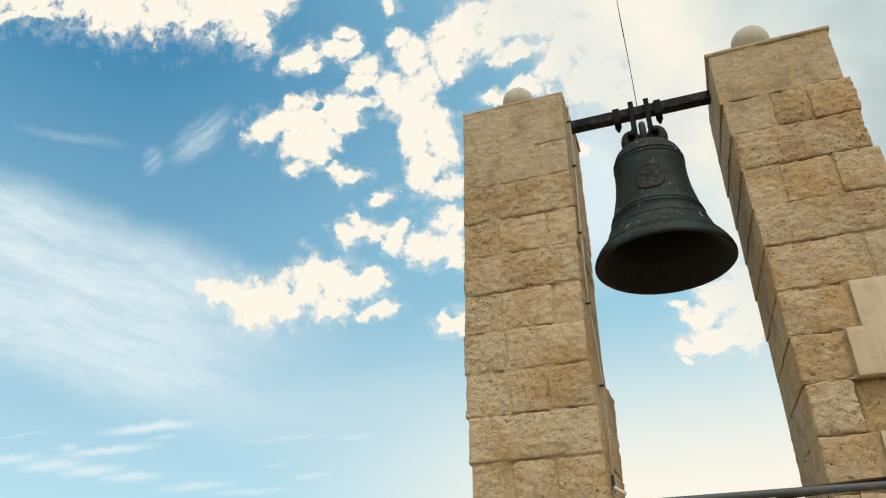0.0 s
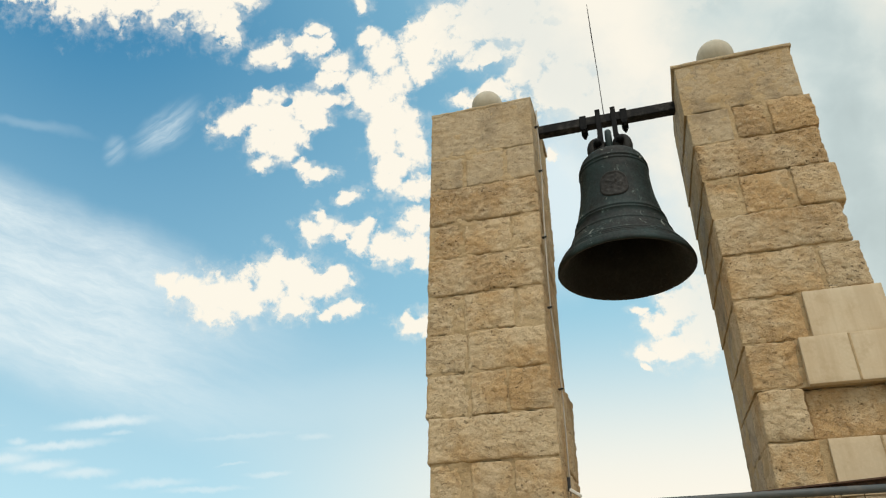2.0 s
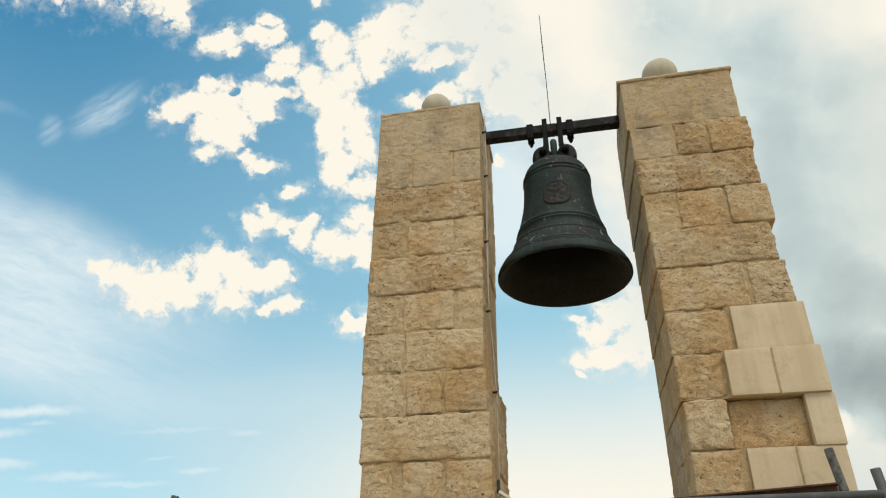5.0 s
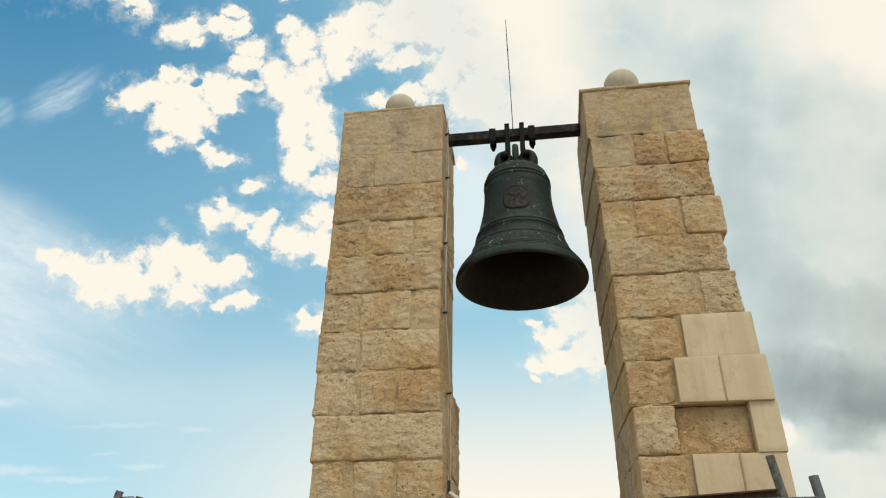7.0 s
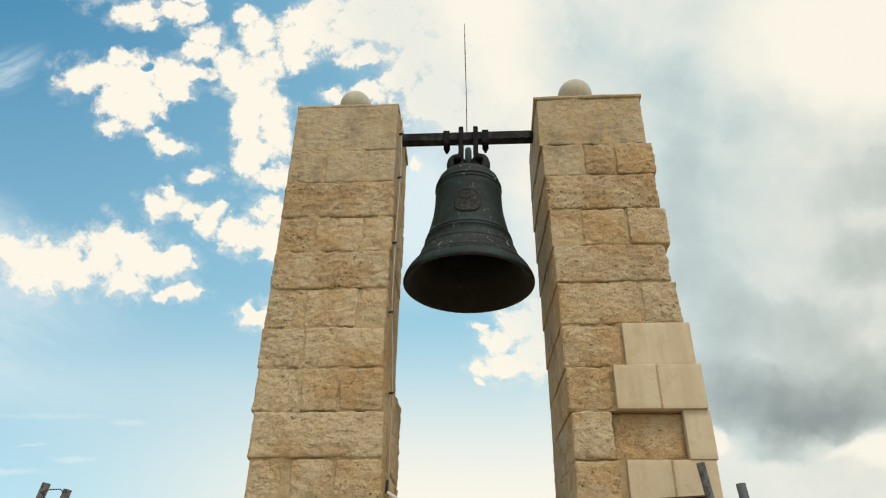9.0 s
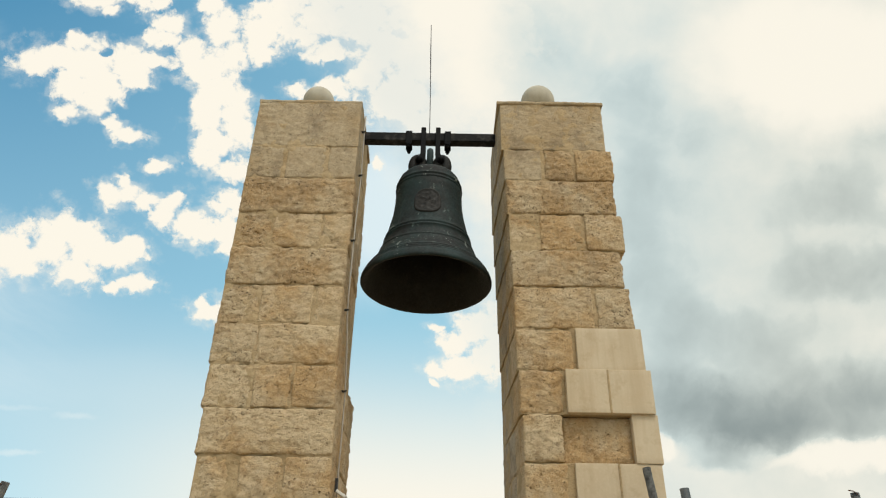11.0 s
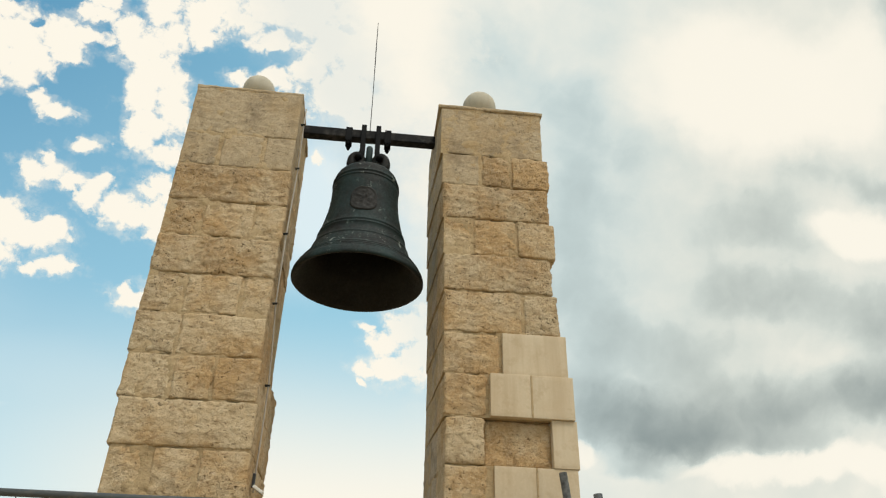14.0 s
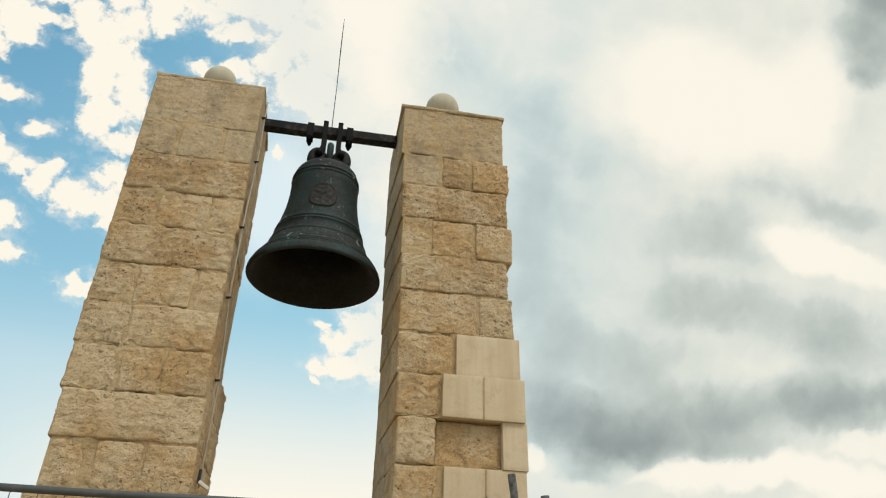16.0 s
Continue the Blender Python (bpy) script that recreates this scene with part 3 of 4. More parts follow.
def course(pillar, seed, z0, z1, left, right, stones, inner, back_left, back_right):
    """One layer: stones are (from, to, kind, proud) along the front, in parts of its width; inner +1: the inner face looks to +x."""
    width = right - left
    slope = ((back_right - right) if inner > 0 else (back_left - left)) / (BACK - FRONT)
    for i, (a, b, kind, proud) in enumerate(stones):
        mat, shape = KINDS[kind]
        at_side = (i == 0 and inner < 0) or (i == len(stones) - 1 and inner > 0)
        lead = slope * SIDE / 2 if at_side else 0.0
        stone(pillar, "facing_slab" if kind == "s" else "stone", left + a * width + lead, left + b * width + lead,
              FRONT - proud, FRONT + SIDE, z0, z1, seed + i * 5.3, mat, skew=slope if at_side else 0.0, **shape)
    for (a, b, kind, proud), (a2, b2, kind2, proud2) in zip(stones, stones[1:]):
        if kind == kind2 == "s":
            bm = bmesh.new()
            box(bm, (0.011, 0.024, z1 - z0 - 0.006), (0, 0, 0), 0.002)
            part("mortar_seam", bm, MORTAR, pillar, "sandy mortar seam", at=(left + a2 * width, FRONT - max(proud, proud2) + 0.0105, (z0 + z1) / 2))
    top = z0 > 4.5
    side_kind = dict(WORN, step=0.014) if top else dict(HEWN, step=0.014)
    split = FRONT + SIDE + (0.22 + 0.07 * math.sin(seed * 1.7))
    for s, (x0, x1) in enumerate(((back_left, back_left + 0.2), (back_right - 0.2, back_right))):
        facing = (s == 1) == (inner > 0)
        # right pillar's inner side: stained stone, its colour also darkened for shade
        mat = (STAINED_SHADED if inner < 0 else ROUGH) if facing else ROUGH
        for n, (y0, y1) in enumerate(((FRONT + SIDE, split), (split, BACK))):
            lean = 0.004 * math.sin(seed * (2.3 + n) + s * 1.9)
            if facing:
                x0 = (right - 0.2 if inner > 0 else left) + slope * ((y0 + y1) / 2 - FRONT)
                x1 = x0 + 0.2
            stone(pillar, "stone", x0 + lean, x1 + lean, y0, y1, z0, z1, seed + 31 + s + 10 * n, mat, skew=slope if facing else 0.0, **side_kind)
    stone(pillar, "stone", back_left + 0.2, back_right - 0.2, BACK - 0.2, BACK, z0, z1, seed + 57, ROUGH, **dict(HEWN, step=0.03))


def mortar(pillar, layers, back_inset=0.005):
    """The bed between the stones: layers are (z0, z1, front left, front right, back left, back right, inset)."""
    verts, faces = [], []
    for i, (z0, z1, l, r, bl, br, inset) in enumerate(layers):
        for side in range(4):
            start = len(verts)
            nx, nz = (110, 36) if side == 0 else (30, 12)
            a, b = [((l + 0.006, FRONT + inset), (r - 0.006, FRONT + inset)), ((r - 0.006, FRONT + inset), (br - back_inset, BACK - back_inset)),
                    ((br - back_inset, BACK - back_inset), (bl + back_inset, BACK - back_inset)), ((bl + back_inset, BACK - back_inset), (l + 0.006, FRONT + inset))][side]
            for p in range(nx + 1):
                for q in range(nz + 1):
                    u, z = p / nx, z0 + (z1 - z0) * q / nz
                    x, y = a[0] + (b[0] - a[0]) * u, a[1] + (b[1] - a[1]) * u
                    bulge = 0.013 * noise.fractal(Vector((x * 9, y * 9, z * 9)), 0.8, 2.0, 4) * min(1.0, 6 * u, 6 * (1 - u))
                    verts.append((x + bulge * (b[1] - a[1]), y - bulge * (b[0] - a[0]) * 1.2, z))
            for p in range(nx):
                for q in range(nz):
                    c = start + p * (nz + 1) + q
                    faces.append((c, c + nz + 1, c + nz + 2, c + 1))
        corner = len(verts)
        for z in (z0, z1):
            verts += [(l + 0.006, FRONT + inset, z), (r - 0.006, FRONT + inset, z), (br - back_inset, BACK - back_inset, z), (bl + back_inset, BACK - back_inset, z)]
        faces += [(corner + 3, corner + 2, corner + 1, corner), (corner + 4, corner + 5, corner + 6, corner + 7)]
    mesh = bpy.data.meshes.new("mortar_bed")
    base = Vector(pillar.location)
    mesh.from_pydata([Vector(v) - base for v in verts], [], faces)
    return part("mortar_bed", mesh, MORTAR, pillar, "sandy lime mortar", at=base, smooth=True)


def finial(pillar, x, z, r, foot):
    bm = bmesh.new()
    prof = [(0, foot - z), (r * 0.72, foot - z), (r * 0.72, foot - z + 0.03), (r * 0.5, foot - z + 0.05)]
    prof += [(r * math.cos(a), r * math.sin(a)) for a in (math.radians(d) for d in range(-60, 90, 6))] + [(0, r)]
    lathe(bm, prof, 64)
    return part("ball_finial", bm, BALL, pillar, "smooth grey-beige stone ball", at=(x, 4.35, z), smooth=True)


pillar_a = thing("bell_pillar", (-0.99, 4.35, TERRACE), "tall square pillar of rough honey-coloured limestone blocks with a stone ball on top", "stone pillar", "bell pillars")
L0, L1 = -1.362, -0.617
LEFT_UPPER = [
    (4.845, 5.250, 0.0, [(0, 1, "w", 0.004)]),
    (4.570, 4.845, 0.0, [(0, 0.325, "w", 0.003), (0.35, 0.71, "w", 0.006), (0.735, 1, "w", 0.005)]),
    (4.282, 4.570, 0.0, [(0, 1.01, "p", 0.012)]),
    (4.020, 4.282, 0.0, [(0, 0.315, "p", 0.0), (0.332, 0.750, "r", 0.008), (0.76, 1.01, "r", 0.004)]),
    (3.750, 4.020, 0.0, [(-0.005, 1.0, "p", 0.010)]),
]
LEFT_LOWER = [
    (3.487, 3.750, 0.0, [(-0.005, 0.315, "p", 0.0), (0.325, 0.755, "r", 0.012), (0.775, 1.0, "r", 0.006)]),
    (3.225, 3.487, 0.0, [(-0.01, 0.345, "p", 0.006), (0.35, 1.0, "r", 0.010)]),
    (2.964, 3.225, 0.012, [(-0.006, 0.355, "r", 0.004), (0.362, 0.652, "r", 0.010), (0.662, 1.0, "r", 0.012)]),
    (2.698, 2.964, 0.028, [(0.006, 1.0, "r", 0.014)]),
    (2.430, 2.698, 0.032, [(0.022, 0.27, "r", 0.0), (0.335, 0.645, "r", 0.006), (0.655, 1.0, "r", 0.014)]),
    (2.160, 2.430, 0.02, [(-0.035, 0.48, "r", 0.01), (0.5, 1.0, "r", 0.006)]),
    (1.880, 2.160, 0.02, [(-0.04, 0.35, "r", 0.01), (0.36, 1.0, "r", 0.006)]),
    (1.600, 1.880, 0.02, [(-0.04, 0.6, "r", 0.01), (0.61, 1.0, "r", 0.006)]),
    (TERRACE, 1.600, 0.02, [(-0.04, 0.4, "r", 0.01), (0.41, 1.0, "r", 0.006)]),
]
for i, (z0, z1, move, stones) in enumerate(LEFT_UPPER + LEFT_LOWER):
    course(pillar_a, 10 + i * 13, z0, z1, L0 + move * 0.5, L1 + move, stones, 1, L0 + 0.01, -0.588 if z0 < 3.1 else -0.630 + move)
mortar(pillar_a, [(z0, z1, L0 + move * 0.5 + 0.745 * max(0.0, stones[0][0]), L1 + move, L0 + 0.01, -0.630 + move, 0.001 if z0 > 4.5 else -0.003) for z0, z1, move, stones in LEFT_UPPER + LEFT_LOWER])
part("mortar_cap", stone_mesh((0.742, 0.70, 0.03), 3, 0.008, 0.004, chip=0.6, step=0.02), PLASTERED, pillar_a,
     "thin weathered mortar cap", at=(-0.99, 4.352, 5.260))
finial(pillar_a, -1.017, 5.578, 0.121, 5.27)

pillar_b = thing("bell_pillar", (0.74, 4.35, TERRACE), "tall square limestone pillar with smooth pale replacement slabs and a stone ball on top", "stone pillar", "bell pillars")
R1 = 1.105
RIGHT_UPPER = [
    (4.846, 5.262, 0.372, [(0, 1, "w", 0.0)], 0.0),
    (4.580, 4.846, 0.388, [(0, 0.365, "w", 0.004), (0.385, 0.66, "p", 0.006), (0.68, 1.045, "r", 0.012)], 0.02),
    (4.305, 4.580, 0.398, [(0, 1.02, "p", 0.012)], 0.01),
    (4.032, 4.305, 0.408, [(0, 0.265, "r", 0.0), (0.285, 0.685, "r", 0.006), (0.705, 1.065, "r", 0.016)], 0.04),
    (3.765, 4.032, 0.416, [(0, 1.01, "p", 0.016)], 0.0),
]
RIGHT_LOWER = [
    (3.481, 3.765, 0.422, [(0, 0.71, "r", 0.012), (0.73, 1.055, "p", 0.010)], 0.03),
    (3.215, 3.481, 0.426, [(0, 0.50, "r", 0.006), (0.522, 1.095, "s", 0.030)], 0.05),
    (2.957, 3.215, 0.436, [(0, 0.37, "r", 0.010), (0.397, 0.757, "s", 0.046), (0.757, 1.128, "s", 0.044)], 0.05),
    (2.685, 2.957, 0.446, [(0, 0.345, "r", 0.014), (0.335, 0.935, "r", -0.026), (0.925, 1.146, "s", 0.026)], 0.05),
    (2.410, 2.685, 0.444, [(0, 0.36, "r", 0.010), (0.420, 0.777, "s", 0.024), (0.777, 1.13, "s", 0.020)], 0.05),
    (2.140, 2.410, 0.444, [(0, 0.5, "r", 0.01), (0.51, 1.1, "s", 0.016)], 0.05),
    (1.860, 2.140, 0.444, [(0, 0.4, "r", 0.01), (0.41, 1.1, "s", 0.016)], 0.05),
    (1.580, 1.860, 0.444, [(0, 0.55, "r", 0.01), (0.56, 1.1, "s", 0.016)], 0.05),
    (TERRACE, 1.580, 0.444, [(0, 0.4, "r", 0.01), (0.41, 1.1, "s", 0.016)], 0.05),
]
layers = []
for i, (z0, z1, left, stones, wide) in enumerate(RIGHT_UPPER + RIGHT_LOWER):
    inner_back = 0.346 if z0 > 4.4 else min(0.39, 0.346 + (4.6 - z0) * 0.03)
    course(pillar_b, 300 + i * 17, z0, z1, left, R1, stones, -1, inner_back, R1 + wide)
    layers.append((z0, z1, left, R1, inner_back, R1, 0.046 if i == 8 else 0.001 if z0 > 4.5 else -0.003))
mortar(pillar_b, layers)
part("mortar_cap", stone_mesh((0.765, 0.72, 0.026), 5, 0.008, 0.003, chip=0.6, step=0.02), PLASTERED, pillar_b,
     "thin mortar cap with an overhanging lip", at=(0.735, 4.352, 5.276))
finial(pillar_b, 0.706, 5.612, 0.131, 5.288)

# ---- beam ----
BEAM_Y, BEAM_Z = 4.35, 5.21
bm = bmesh.new()
box(bm, (1.20, 0.070, 0.078), (-0.135, BEAM_Y, BEAM_Z + 0.006), 0.007)
tagged(part("bell_beam", bm, WORN_IRON, None), "black square iron beam set between the two pillars", "beam")

# ---- bell ----
BELL_X, MOUTH = -0.125, 3.948
bell = thing("bell", (BELL_X, BEAM_Y, MOUTH), "large dark bronze church bell with greenish patina hanging from the beam", "bell")
bell.rotation_euler = (radians(1.3), 0, 0)   # hangs a little out of plumb
SHELL = [(0.0, 0.902), (0.10, 0.900), (0.16, 0.892), (0.194, 0.873), (0.215, 0.845), (0.227, 0.814), (0.234, 0.780), (0.2365, 0.74), (0.236, 0.70), (0.238, 0.64),
         (0.243, 0.58), (0.251, 0.52), (0.266, 0.45), (0.281, 0.385), (0.298, 0.325), (0.314, 0.270), (0.332, 0.215), (0.350, 0.175), (0.372, 0.135), (0.398, 0.098),
         (0.420, 0.068), (0.435, 0.040), (0.441, 0.018), (0.441, 0.006), (0.435, 0.0)]
HOLLOW = [(0.425, 0.0), (0.415, 0.006), (0.396, 0.028), (0.376, 0.058), (0.358, 0.090), (0.344, 0.116), (0.318, 0.150), (0.294, 0.205), (0.272, 0.30), (0.248, 0.42), (0.228, 0.56),
          (0.216, 0.70), (0.205, 0.78), (0.17, 0.845), (0.10, 0.87), (0.0, 0.875)]
RIBS = [(0.782, 0.0042), (0.752, 0.0045), (0.345, 0.0042), (0.318, 0.0050), (0.226, 0.0028), (0.118, 0.0036), (0.098, 0.0045), (0.078, 0.0030)]


def shell_radius(z):
    for (r0, z0), (r1, z1) in zip(SHELL, SHELL[1:]):
        if z1 <= z <= z0:
            return r0 + (r1 - r0) * (z0 - z) / max(1e-6, z0 - z1)
    return SHELL[-1][0]


marks = [(z, r) for r, z in SHELL if all(abs(z - c) > 0.009 for c, h in RIBS)]
for c, h in RIBS:
    for dz, lift in ((0.0085, -0.0015), (0.005, 0.80 * h), (0.0, h), (-0.005, 0.80 * h), (-0.0085, -0.0015)):
        marks.append((c + dz, shell_radius(c + dz) + lift))
marks.sort(key=lambda m: (-m[0], m[1]))
outline = [(r, z) for z, r in marks] + HOLLOW
bm = bmesh.new()
lathe(bm, outline, 128)
# the hollow's look in shade is put into colour: inside faces use brown bronze
for face in bm.faces:
    mid = face.calc_center_median()
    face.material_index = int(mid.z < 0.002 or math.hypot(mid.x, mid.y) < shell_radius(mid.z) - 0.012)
shell_mesh = bpy.data.meshes.new("bell_body")
bm.to_mesh(shell_mesh)
bm.free()
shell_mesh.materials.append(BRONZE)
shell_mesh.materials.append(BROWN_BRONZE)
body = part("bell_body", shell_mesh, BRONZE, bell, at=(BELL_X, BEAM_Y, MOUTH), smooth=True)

# oval medallion on the waist, with plain worn relief
bm = bmesh.new()
EM_Z, EM_A, EM_B = 0.526, 0.094, 0.108


def on_waist(a, b, lift):
    z = EM_Z + b
    r = shell_radius(z) + lift
    return (r * math.sin(a / 0.25), -r * math.cos(a / 0.25), z)


rings = []
for q in range(0, 15):
    s = q / 14
    row = []
    for j in range(48):
        a = 2 * math.pi * j / 48
        e = 1.0 + 0.10 * abs(math.sin(2 * a))
        u, v = EM_A * s * e * math.cos(a), EM_B * s * e * math.sin(a)
        lift = 0.0085 if 0.80 < s < 0.97 else 0.003
        if s < 0.8:
            lift += 0.010 * max(0.0, noise.fractal(Vector((u * 34, v * 34, 4.2)), 0.9, 2.0, 4) + 0.15)
        if q == 14:
            lift = -0.004
        row.append(bm.verts.new(on_waist(u, v, lift)))
    rings.append(row)
for a, b in zip(rings, rings[1:]):
    for j in range(48):
        bm.faces.new((a[j], a[(j + 1) % 48], b[(j + 1) % 48], b[j]))
bmesh.ops.remove_doubles(bm, verts=bm.verts, dist=0.0002)
bmesh.ops.recalc_face_normals(bm, faces=bm.faces)
part("medallion", bm, BROWN_BRONZE, body, "oval relief medallion, worn", at=(BELL_X, BEAM_Y, MOUTH), smooth=True)

# lugs on the crown, each with a round-headed bolt through it
for sx in (-1, 1):
    bm = bmesh.new()
    pts = [(sx * (0.088 + 0.033 * math.cos(a)), 0.010, 1.000 + 0.062 * math.sin(a)) for a in (math.radians(d) for d in range(-80, 262, 12))]
    tube(bm, pts, 0.040, 16)
    lug = part("crown_lug", bm, BROWN_BRONZE, bell, at=(BELL_X, BEAM_Y, MOUTH), smooth=True)
    bm = bmesh.new()
    tube(bm, [(sx * 0.078, 0.06, 1.030), (sx * 0.078, -0.046, 1.030), (sx * 0.078, -0.058, 1.030), (sx * 0.078, -0.066, 1.030)], [0.026, 0.026, 0.021, 0.010], 16)
    part("lug_bolt", bm, IRON, lug, "round-headed iron bolt", at=(BELL_X, BEAM_Y, MOUTH), smooth=True)
bm = bmesh.new()
tube(bm, [(0, -0.03, 0.88), (0, -0.035, 1.06), (0, -0.02, 1.12), (0, 0.02, 1.14), (0, 0.05, 1.10), (0, 0.06, 0.88)], 0.024, 14)
part("crown_loop", bm, BRONZE, bell, at=(BELL_X, BEAM_Y, MOUTH), smooth=True)

# straps and clamps that hold the bell to the beam
for x in (-0.055, 0.055):
    hanger = thing("hanger_strap", (BELL_X + x, BEAM_Y, BEAM_Z + 0.04), "black iron strap looped over the beam and through the bell crown", "strap", "hanger straps")
    bm = bmesh.new()
    kick = 0.020 if x > 0 else -0.020
    for y in (-0.047, 0.047):
        box(bm, (0.036, 0.014, 0.250), (0, y, -0.098), 0.003)
        box(bm, (0.040, 0.013, 0.060), (kick * 0.5, y, -0.235), 0.003, pose(0, 0, 0, 0, -math.copysign(24, x), 0))
    part("strap", bm, IRON, hanger, at=hanger.location)
    bm = bmesh.new()
    box(bm, (0.036, 0.112, 0.016), (0, 0, 0.034), 0.004)
    part("strap_head", bm, IRON, hanger, at=hanger.location)
    bm = bmesh.new()
    tube(bm, [(kick, -0.058, -0.262), (kick, -0.040, -0.262)], 0.034, 18)
    part("strap_eye", bm, IRON, hanger, at=hanger.location)
for x in (-0.165, 0.128):
    clamp = thing("beam_clamp", (BELL_X + x, BEAM_Y, BEAM_Z), "black iron clamp bolted round the beam", "clamp", "beam clamps")
    bm = bmesh.new()
    box(bm, (0.048, 0.014, 0.120), (0, -0.040, -0.008), 0.003)
    box(bm, (0.048, 0.014, 0.120), (0, 0.040, -0.008), 0.003)
    box(bm, (0.048, 0.096, 0.014), (0, 0, 0.043), 0.003)
    box(bm, (0.048, 0.096, 0.014), (0, 0, -0.043), 0.003)
    part("clamp_band", bm, IRON, clamp, at=clamp.location)
    for y in (-0.040, 0.040):
        bm = bmesh.new()
        tube(bm, [(0, y, -0.098), (0, y, -0.05)], 0.010, 8)
        bolt = part("bolt", bm, IRON, clamp, at=clamp.location)
        bm = bmesh.new()
        tube(bm, [(0, y, -0.082), (0, y, -0.066)], 0.018, 6)
        part("nut", bm, IRON, bolt, at=clamp.location)

# ---- rod over the beam ----
bm = bmesh.new()
tube(bm, [(-0.136, BEAM_Y, 5.240), (-0.141, BEAM_Y, 5.70), (-0.150, BEAM_Y, 6.14), (-0.154, BEAM_Y, 6.47)], [0.0032, 0.0026, 0.0040, 0.002], 8)
tagged(part("lightning_rod", bm, IRON, None), "thin dark metal rod standing upright on the beam", "rod")

# ---- cable down the inner edge of the pillar ----
cable = thing("cable", (-0.598, 4.06, 5.03), "thin grey cable clipped down the edge of the pillar", "cable")
WAY = [(-0.596, 4.08, 5.20), (-0.594, 4.062, 5.033), (-0.590, 4.085, 4.663), (-0.592, 4.043, 4.24), (-0.588, 4.015, 4.089), (-0.592, 4.038, 3.813), (-0.590, 4.040, 3.605),
       (-0.582, 4.113, 3.367), (-0.575, 4.15, 3.126), (-0.572, 4.15, 2.85), (-0.572, 4.15, 2.60), (-0.57, 4.15, 2.52)]
bm = bmesh.new()
tube(bm, WAY, 0.0052, 8)
part("cord", bm, CABLE, cable, smooth=True)
for p in (WAY[1], WAY[2], WAY[4], WAY[6], WAY[8]):
    bm = bmesh.new()
    box(bm, (0.026, 0.014, 0.012), (-0.006, 0, 0), 0.002)
    tube(bm, [(-0.02, -0.008, 0), (0.012, -0.012, 0)], 0.004, 6)
    part("cable_clip", bm, BLACK, cable, "black clip", at=p)
spot = thing("spotlight", (-0.555, 4.16, 2.56), "small white floodlight with a black bracket on the pillar", "light fixture")
bm = bmesh.new()
box(bm, (0.016, 0.02, 0.075), (-0.01, -0.02, 0.02), 0.003)
part("bracket", bm, BLACK, spot, "black bracket", at=(-0.565, 4.16, 2.56))
bm = bmesh.new()
box(bm, (0.066, 0.045, 0.017), (0, 0, 0), 0.003, pose(0, 0, 0, 0, 32, 0))
part("housing", bm, WHITE, spot, at=(-0.545, 4.15, 2.534))

# ---- pipe fence ----
FENCE_Y = 3.75
fence = thing("pipe_fence", (-0.5, FENCE_Y, TERRACE), "grey painted steel pipe fence with wire mesh and a rusty bar", "fence")
bm = bmesh.new()
tube(bm, [(-2.18, FENCE_Y, 2.378), (-1.0, FENCE_Y, 2.376), (0.2, FENCE_Y, 2.386), (1.22, FENCE_Y, 2.392)], 0.0185, 16)
part("top_rail", bm, PIPE, fence, smooth=True)
for x0, x1 in ((-2.18, 1.22), (1.222, 2.062)):
    bm = bmesh.new()
    tube(bm, [(x0, FENCE_Y, 1.50), (x1, FENCE_Y, 1.50)], 0.0185, 16)
    part("bottom_rail", bm, PIPE, fence, smooth=True)
bm = bmesh.new()
tube(bm, [(1.222, FENCE_Y, 2.30), (2.062, FENCE_Y, 2.30)], 0.0185, 16)
part("top_rail", bm, PIPE, fence, smooth=True)


def post(x, y, top, r=0.021, lean=0.0, mat=None):
    bm = bmesh.new()
    tube(bm, [(x + lean, y, TERRACE), (x, y, top)], r, 18, cap=False)
    tube(bm, [(x + lean, y, TERRACE), (x, y, top)], r - 0.004, 18, cap=False)
    bm.verts.ensure_lookup_table()
    outer = [v for v in bm.verts if abs(v.co.z - top) < 0.01]
    a, b = outer[:18], outer[18:]
    for j in range(18):
        bm.faces.new((a[j], a[(j + 1) % 18], b[(j + 1) % 18], b[j]))
    bmesh.ops.recalc_face_normals(bm, faces=bm.faces)
    return part("post", bm, mat or PIPE, fence, smooth=True)


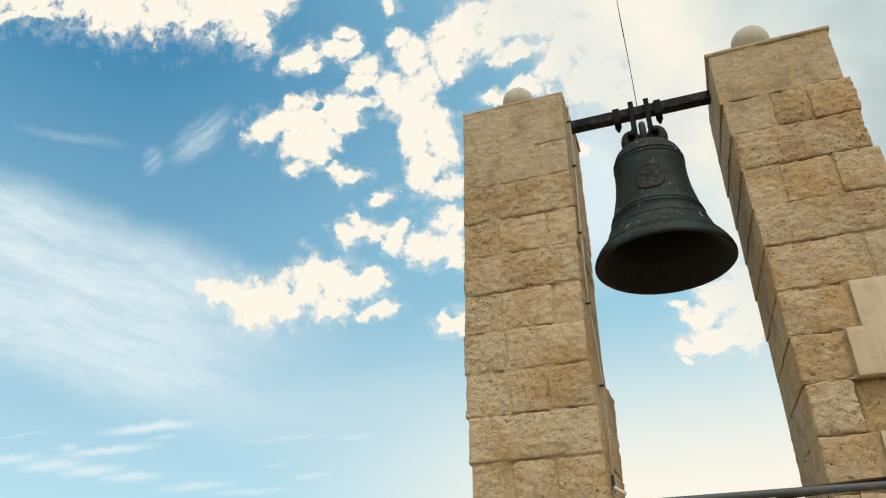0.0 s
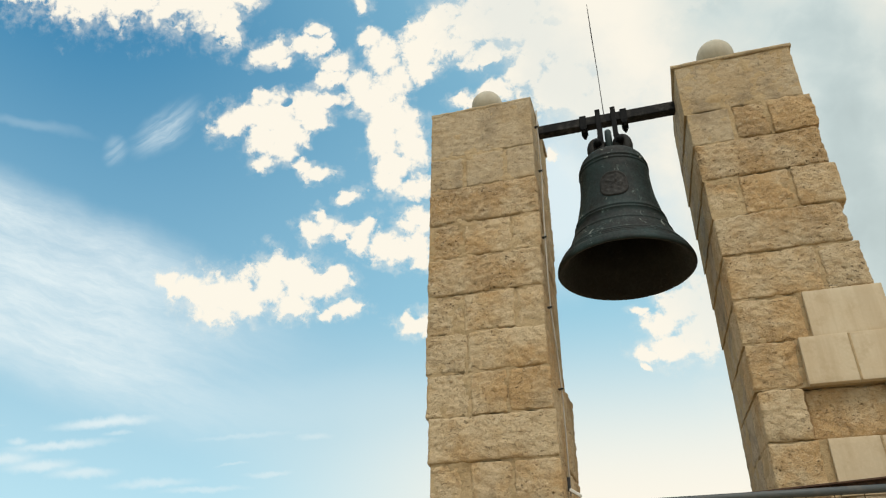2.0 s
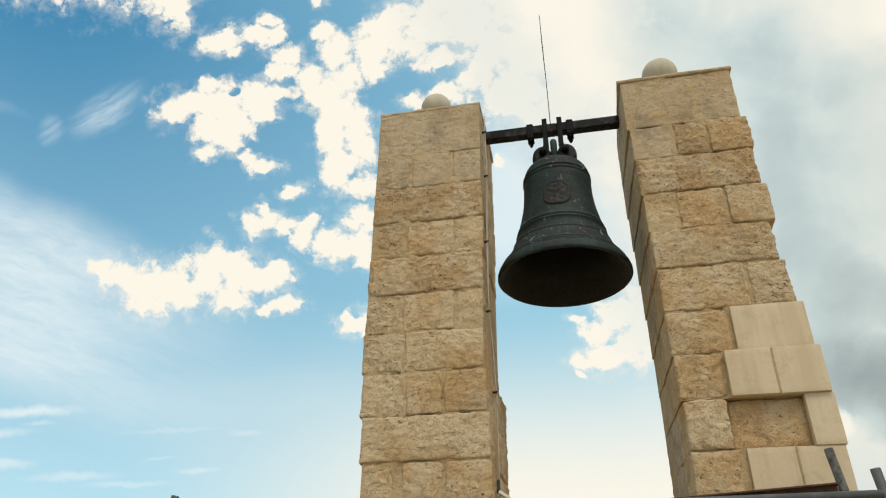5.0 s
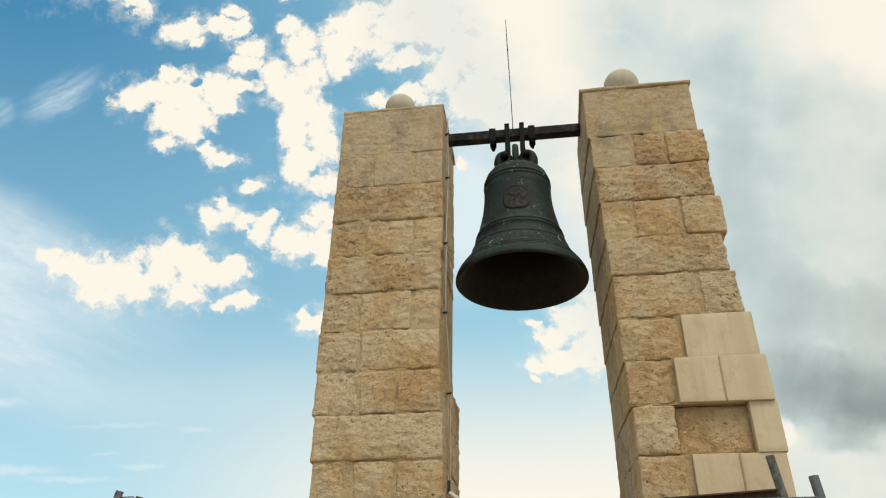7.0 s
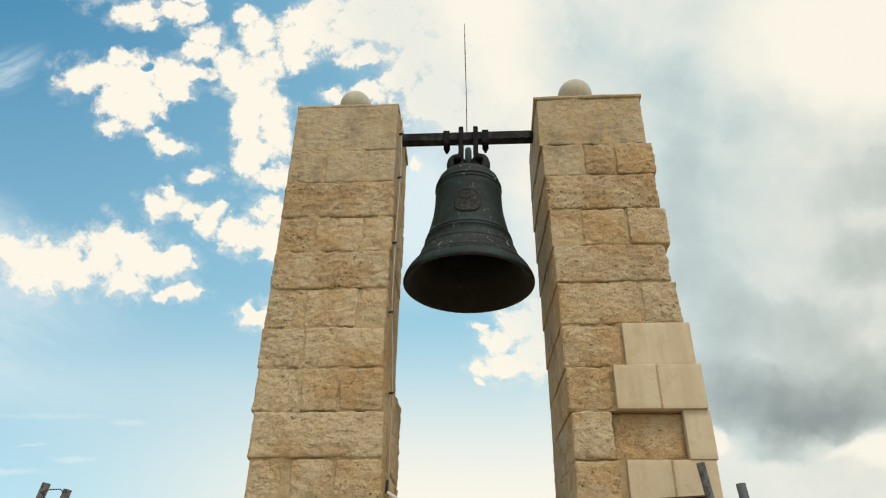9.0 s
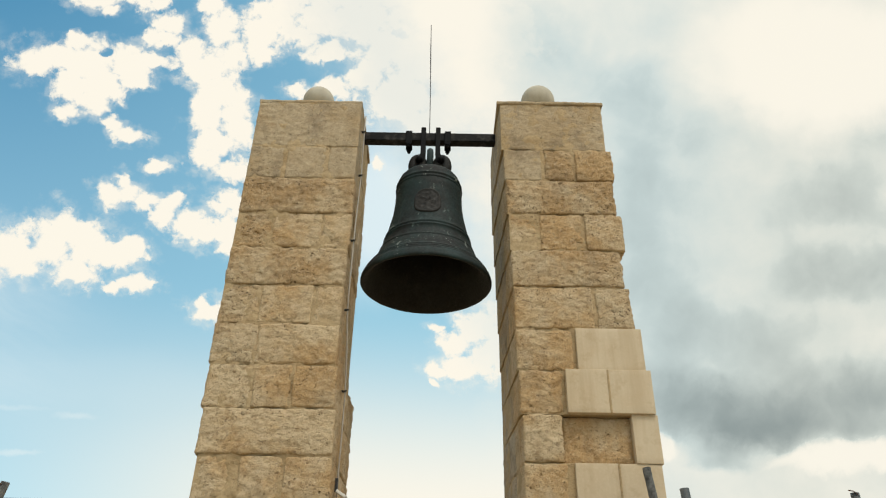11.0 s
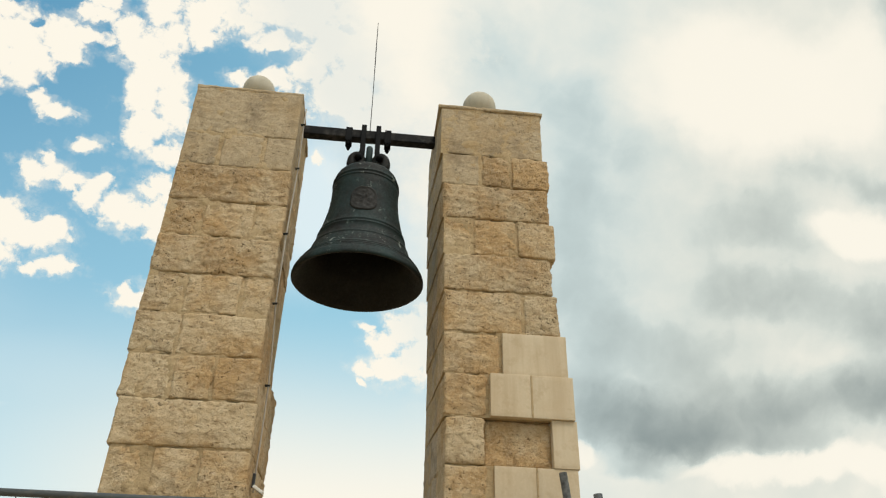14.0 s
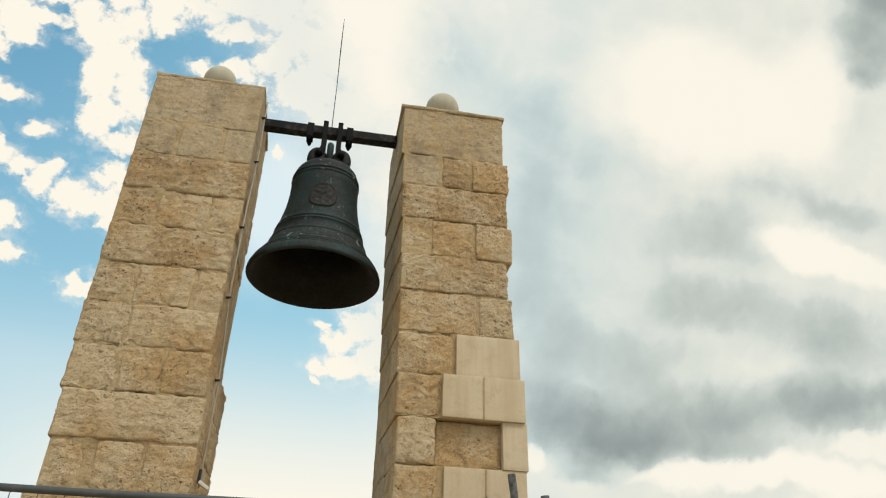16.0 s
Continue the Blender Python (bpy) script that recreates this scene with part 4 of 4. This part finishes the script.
post(1.052, FENCE_Y + 0.045, 2.615, lean=0.15, mat=OLD_PIPE)
post(1.222, FENCE_Y + 0.02, 2.508, 0.023, lean=0.10)
post(-2.292, FENCE_Y, 2.504, lean=-0.20, mat=OLD_PIPE)
post(-2.170, FENCE_Y, 2.472, lean=-0.20, mat=OLD_PIPE)
post(2.062, FENCE_Y, 2.497)
bm = bmesh.new()
box(bm, (0.86, 0.034, 0.008), (0.62, FENCE_Y + 0.03, 2.424), 0.001, pose(0, 0, 0, 0, -3.4, 0))
box(bm, (0.86, 0.006, 0.036), (0.62, FENCE_Y + 0.045, 2.408), 0.001, pose(0, 0, 0, 0, -3.4, 0))
part("angle_bar", bm, RUST, fence, "rusty angle bar")
for i in range(27):
    x = -2.10 + i * 0.125
    bm = bmesh.new()
    tube(bm, [(x, FENCE_Y + 0.01, 1.50), (x + 0.012 * math.sin(i * 2.1), FENCE_Y + 0.012, 2.0), (x + 0.006 * math.sin(i * 1.3), FENCE_Y + 0.008, 2.372)], 0.0022, 6)
    part("mesh_wire", bm, RUST, fence)
for i in range(8):
    z = 2.325 - i * 0.11
    bm = bmesh.new()
    tube(bm, [(-2.17, FENCE_Y + 0.014, z), (-1.0, FENCE_Y + 0.016, z - 0.012 * math.sin(i)), (0.2, FENCE_Y + 0.012, z - 0.01), (1.2, FENCE_Y + 0.014, z + 0.006)], 0.0022, 6)
    part("mesh_wire", bm, RUST, fence)
bm = bmesh.new()
tube(bm, [(-2.300, FENCE_Y - 0.02, 2.455), (-2.25, FENCE_Y - 0.022, 2.468), (-2.20, FENCE_Y - 0.02, 2.470), (-2.176, FENCE_Y - 0.022, 2.455)], 0.003, 6)
part("tie_wire", bm, RUST, fence, "twisted wire between two posts")
bm = bmesh.new()
tube(bm, [(2.075, FENCE_Y - 0.01, 2.47), (2.06, FENCE_Y - 0.024, 2.49), (2.045, FENCE_Y - 0.02, 2.502), (2.025, FENCE_Y - 0.015, 2.506)], 0.003, 6)
part("tie_wire", bm, RUST, fence, "bent wire end on a post")
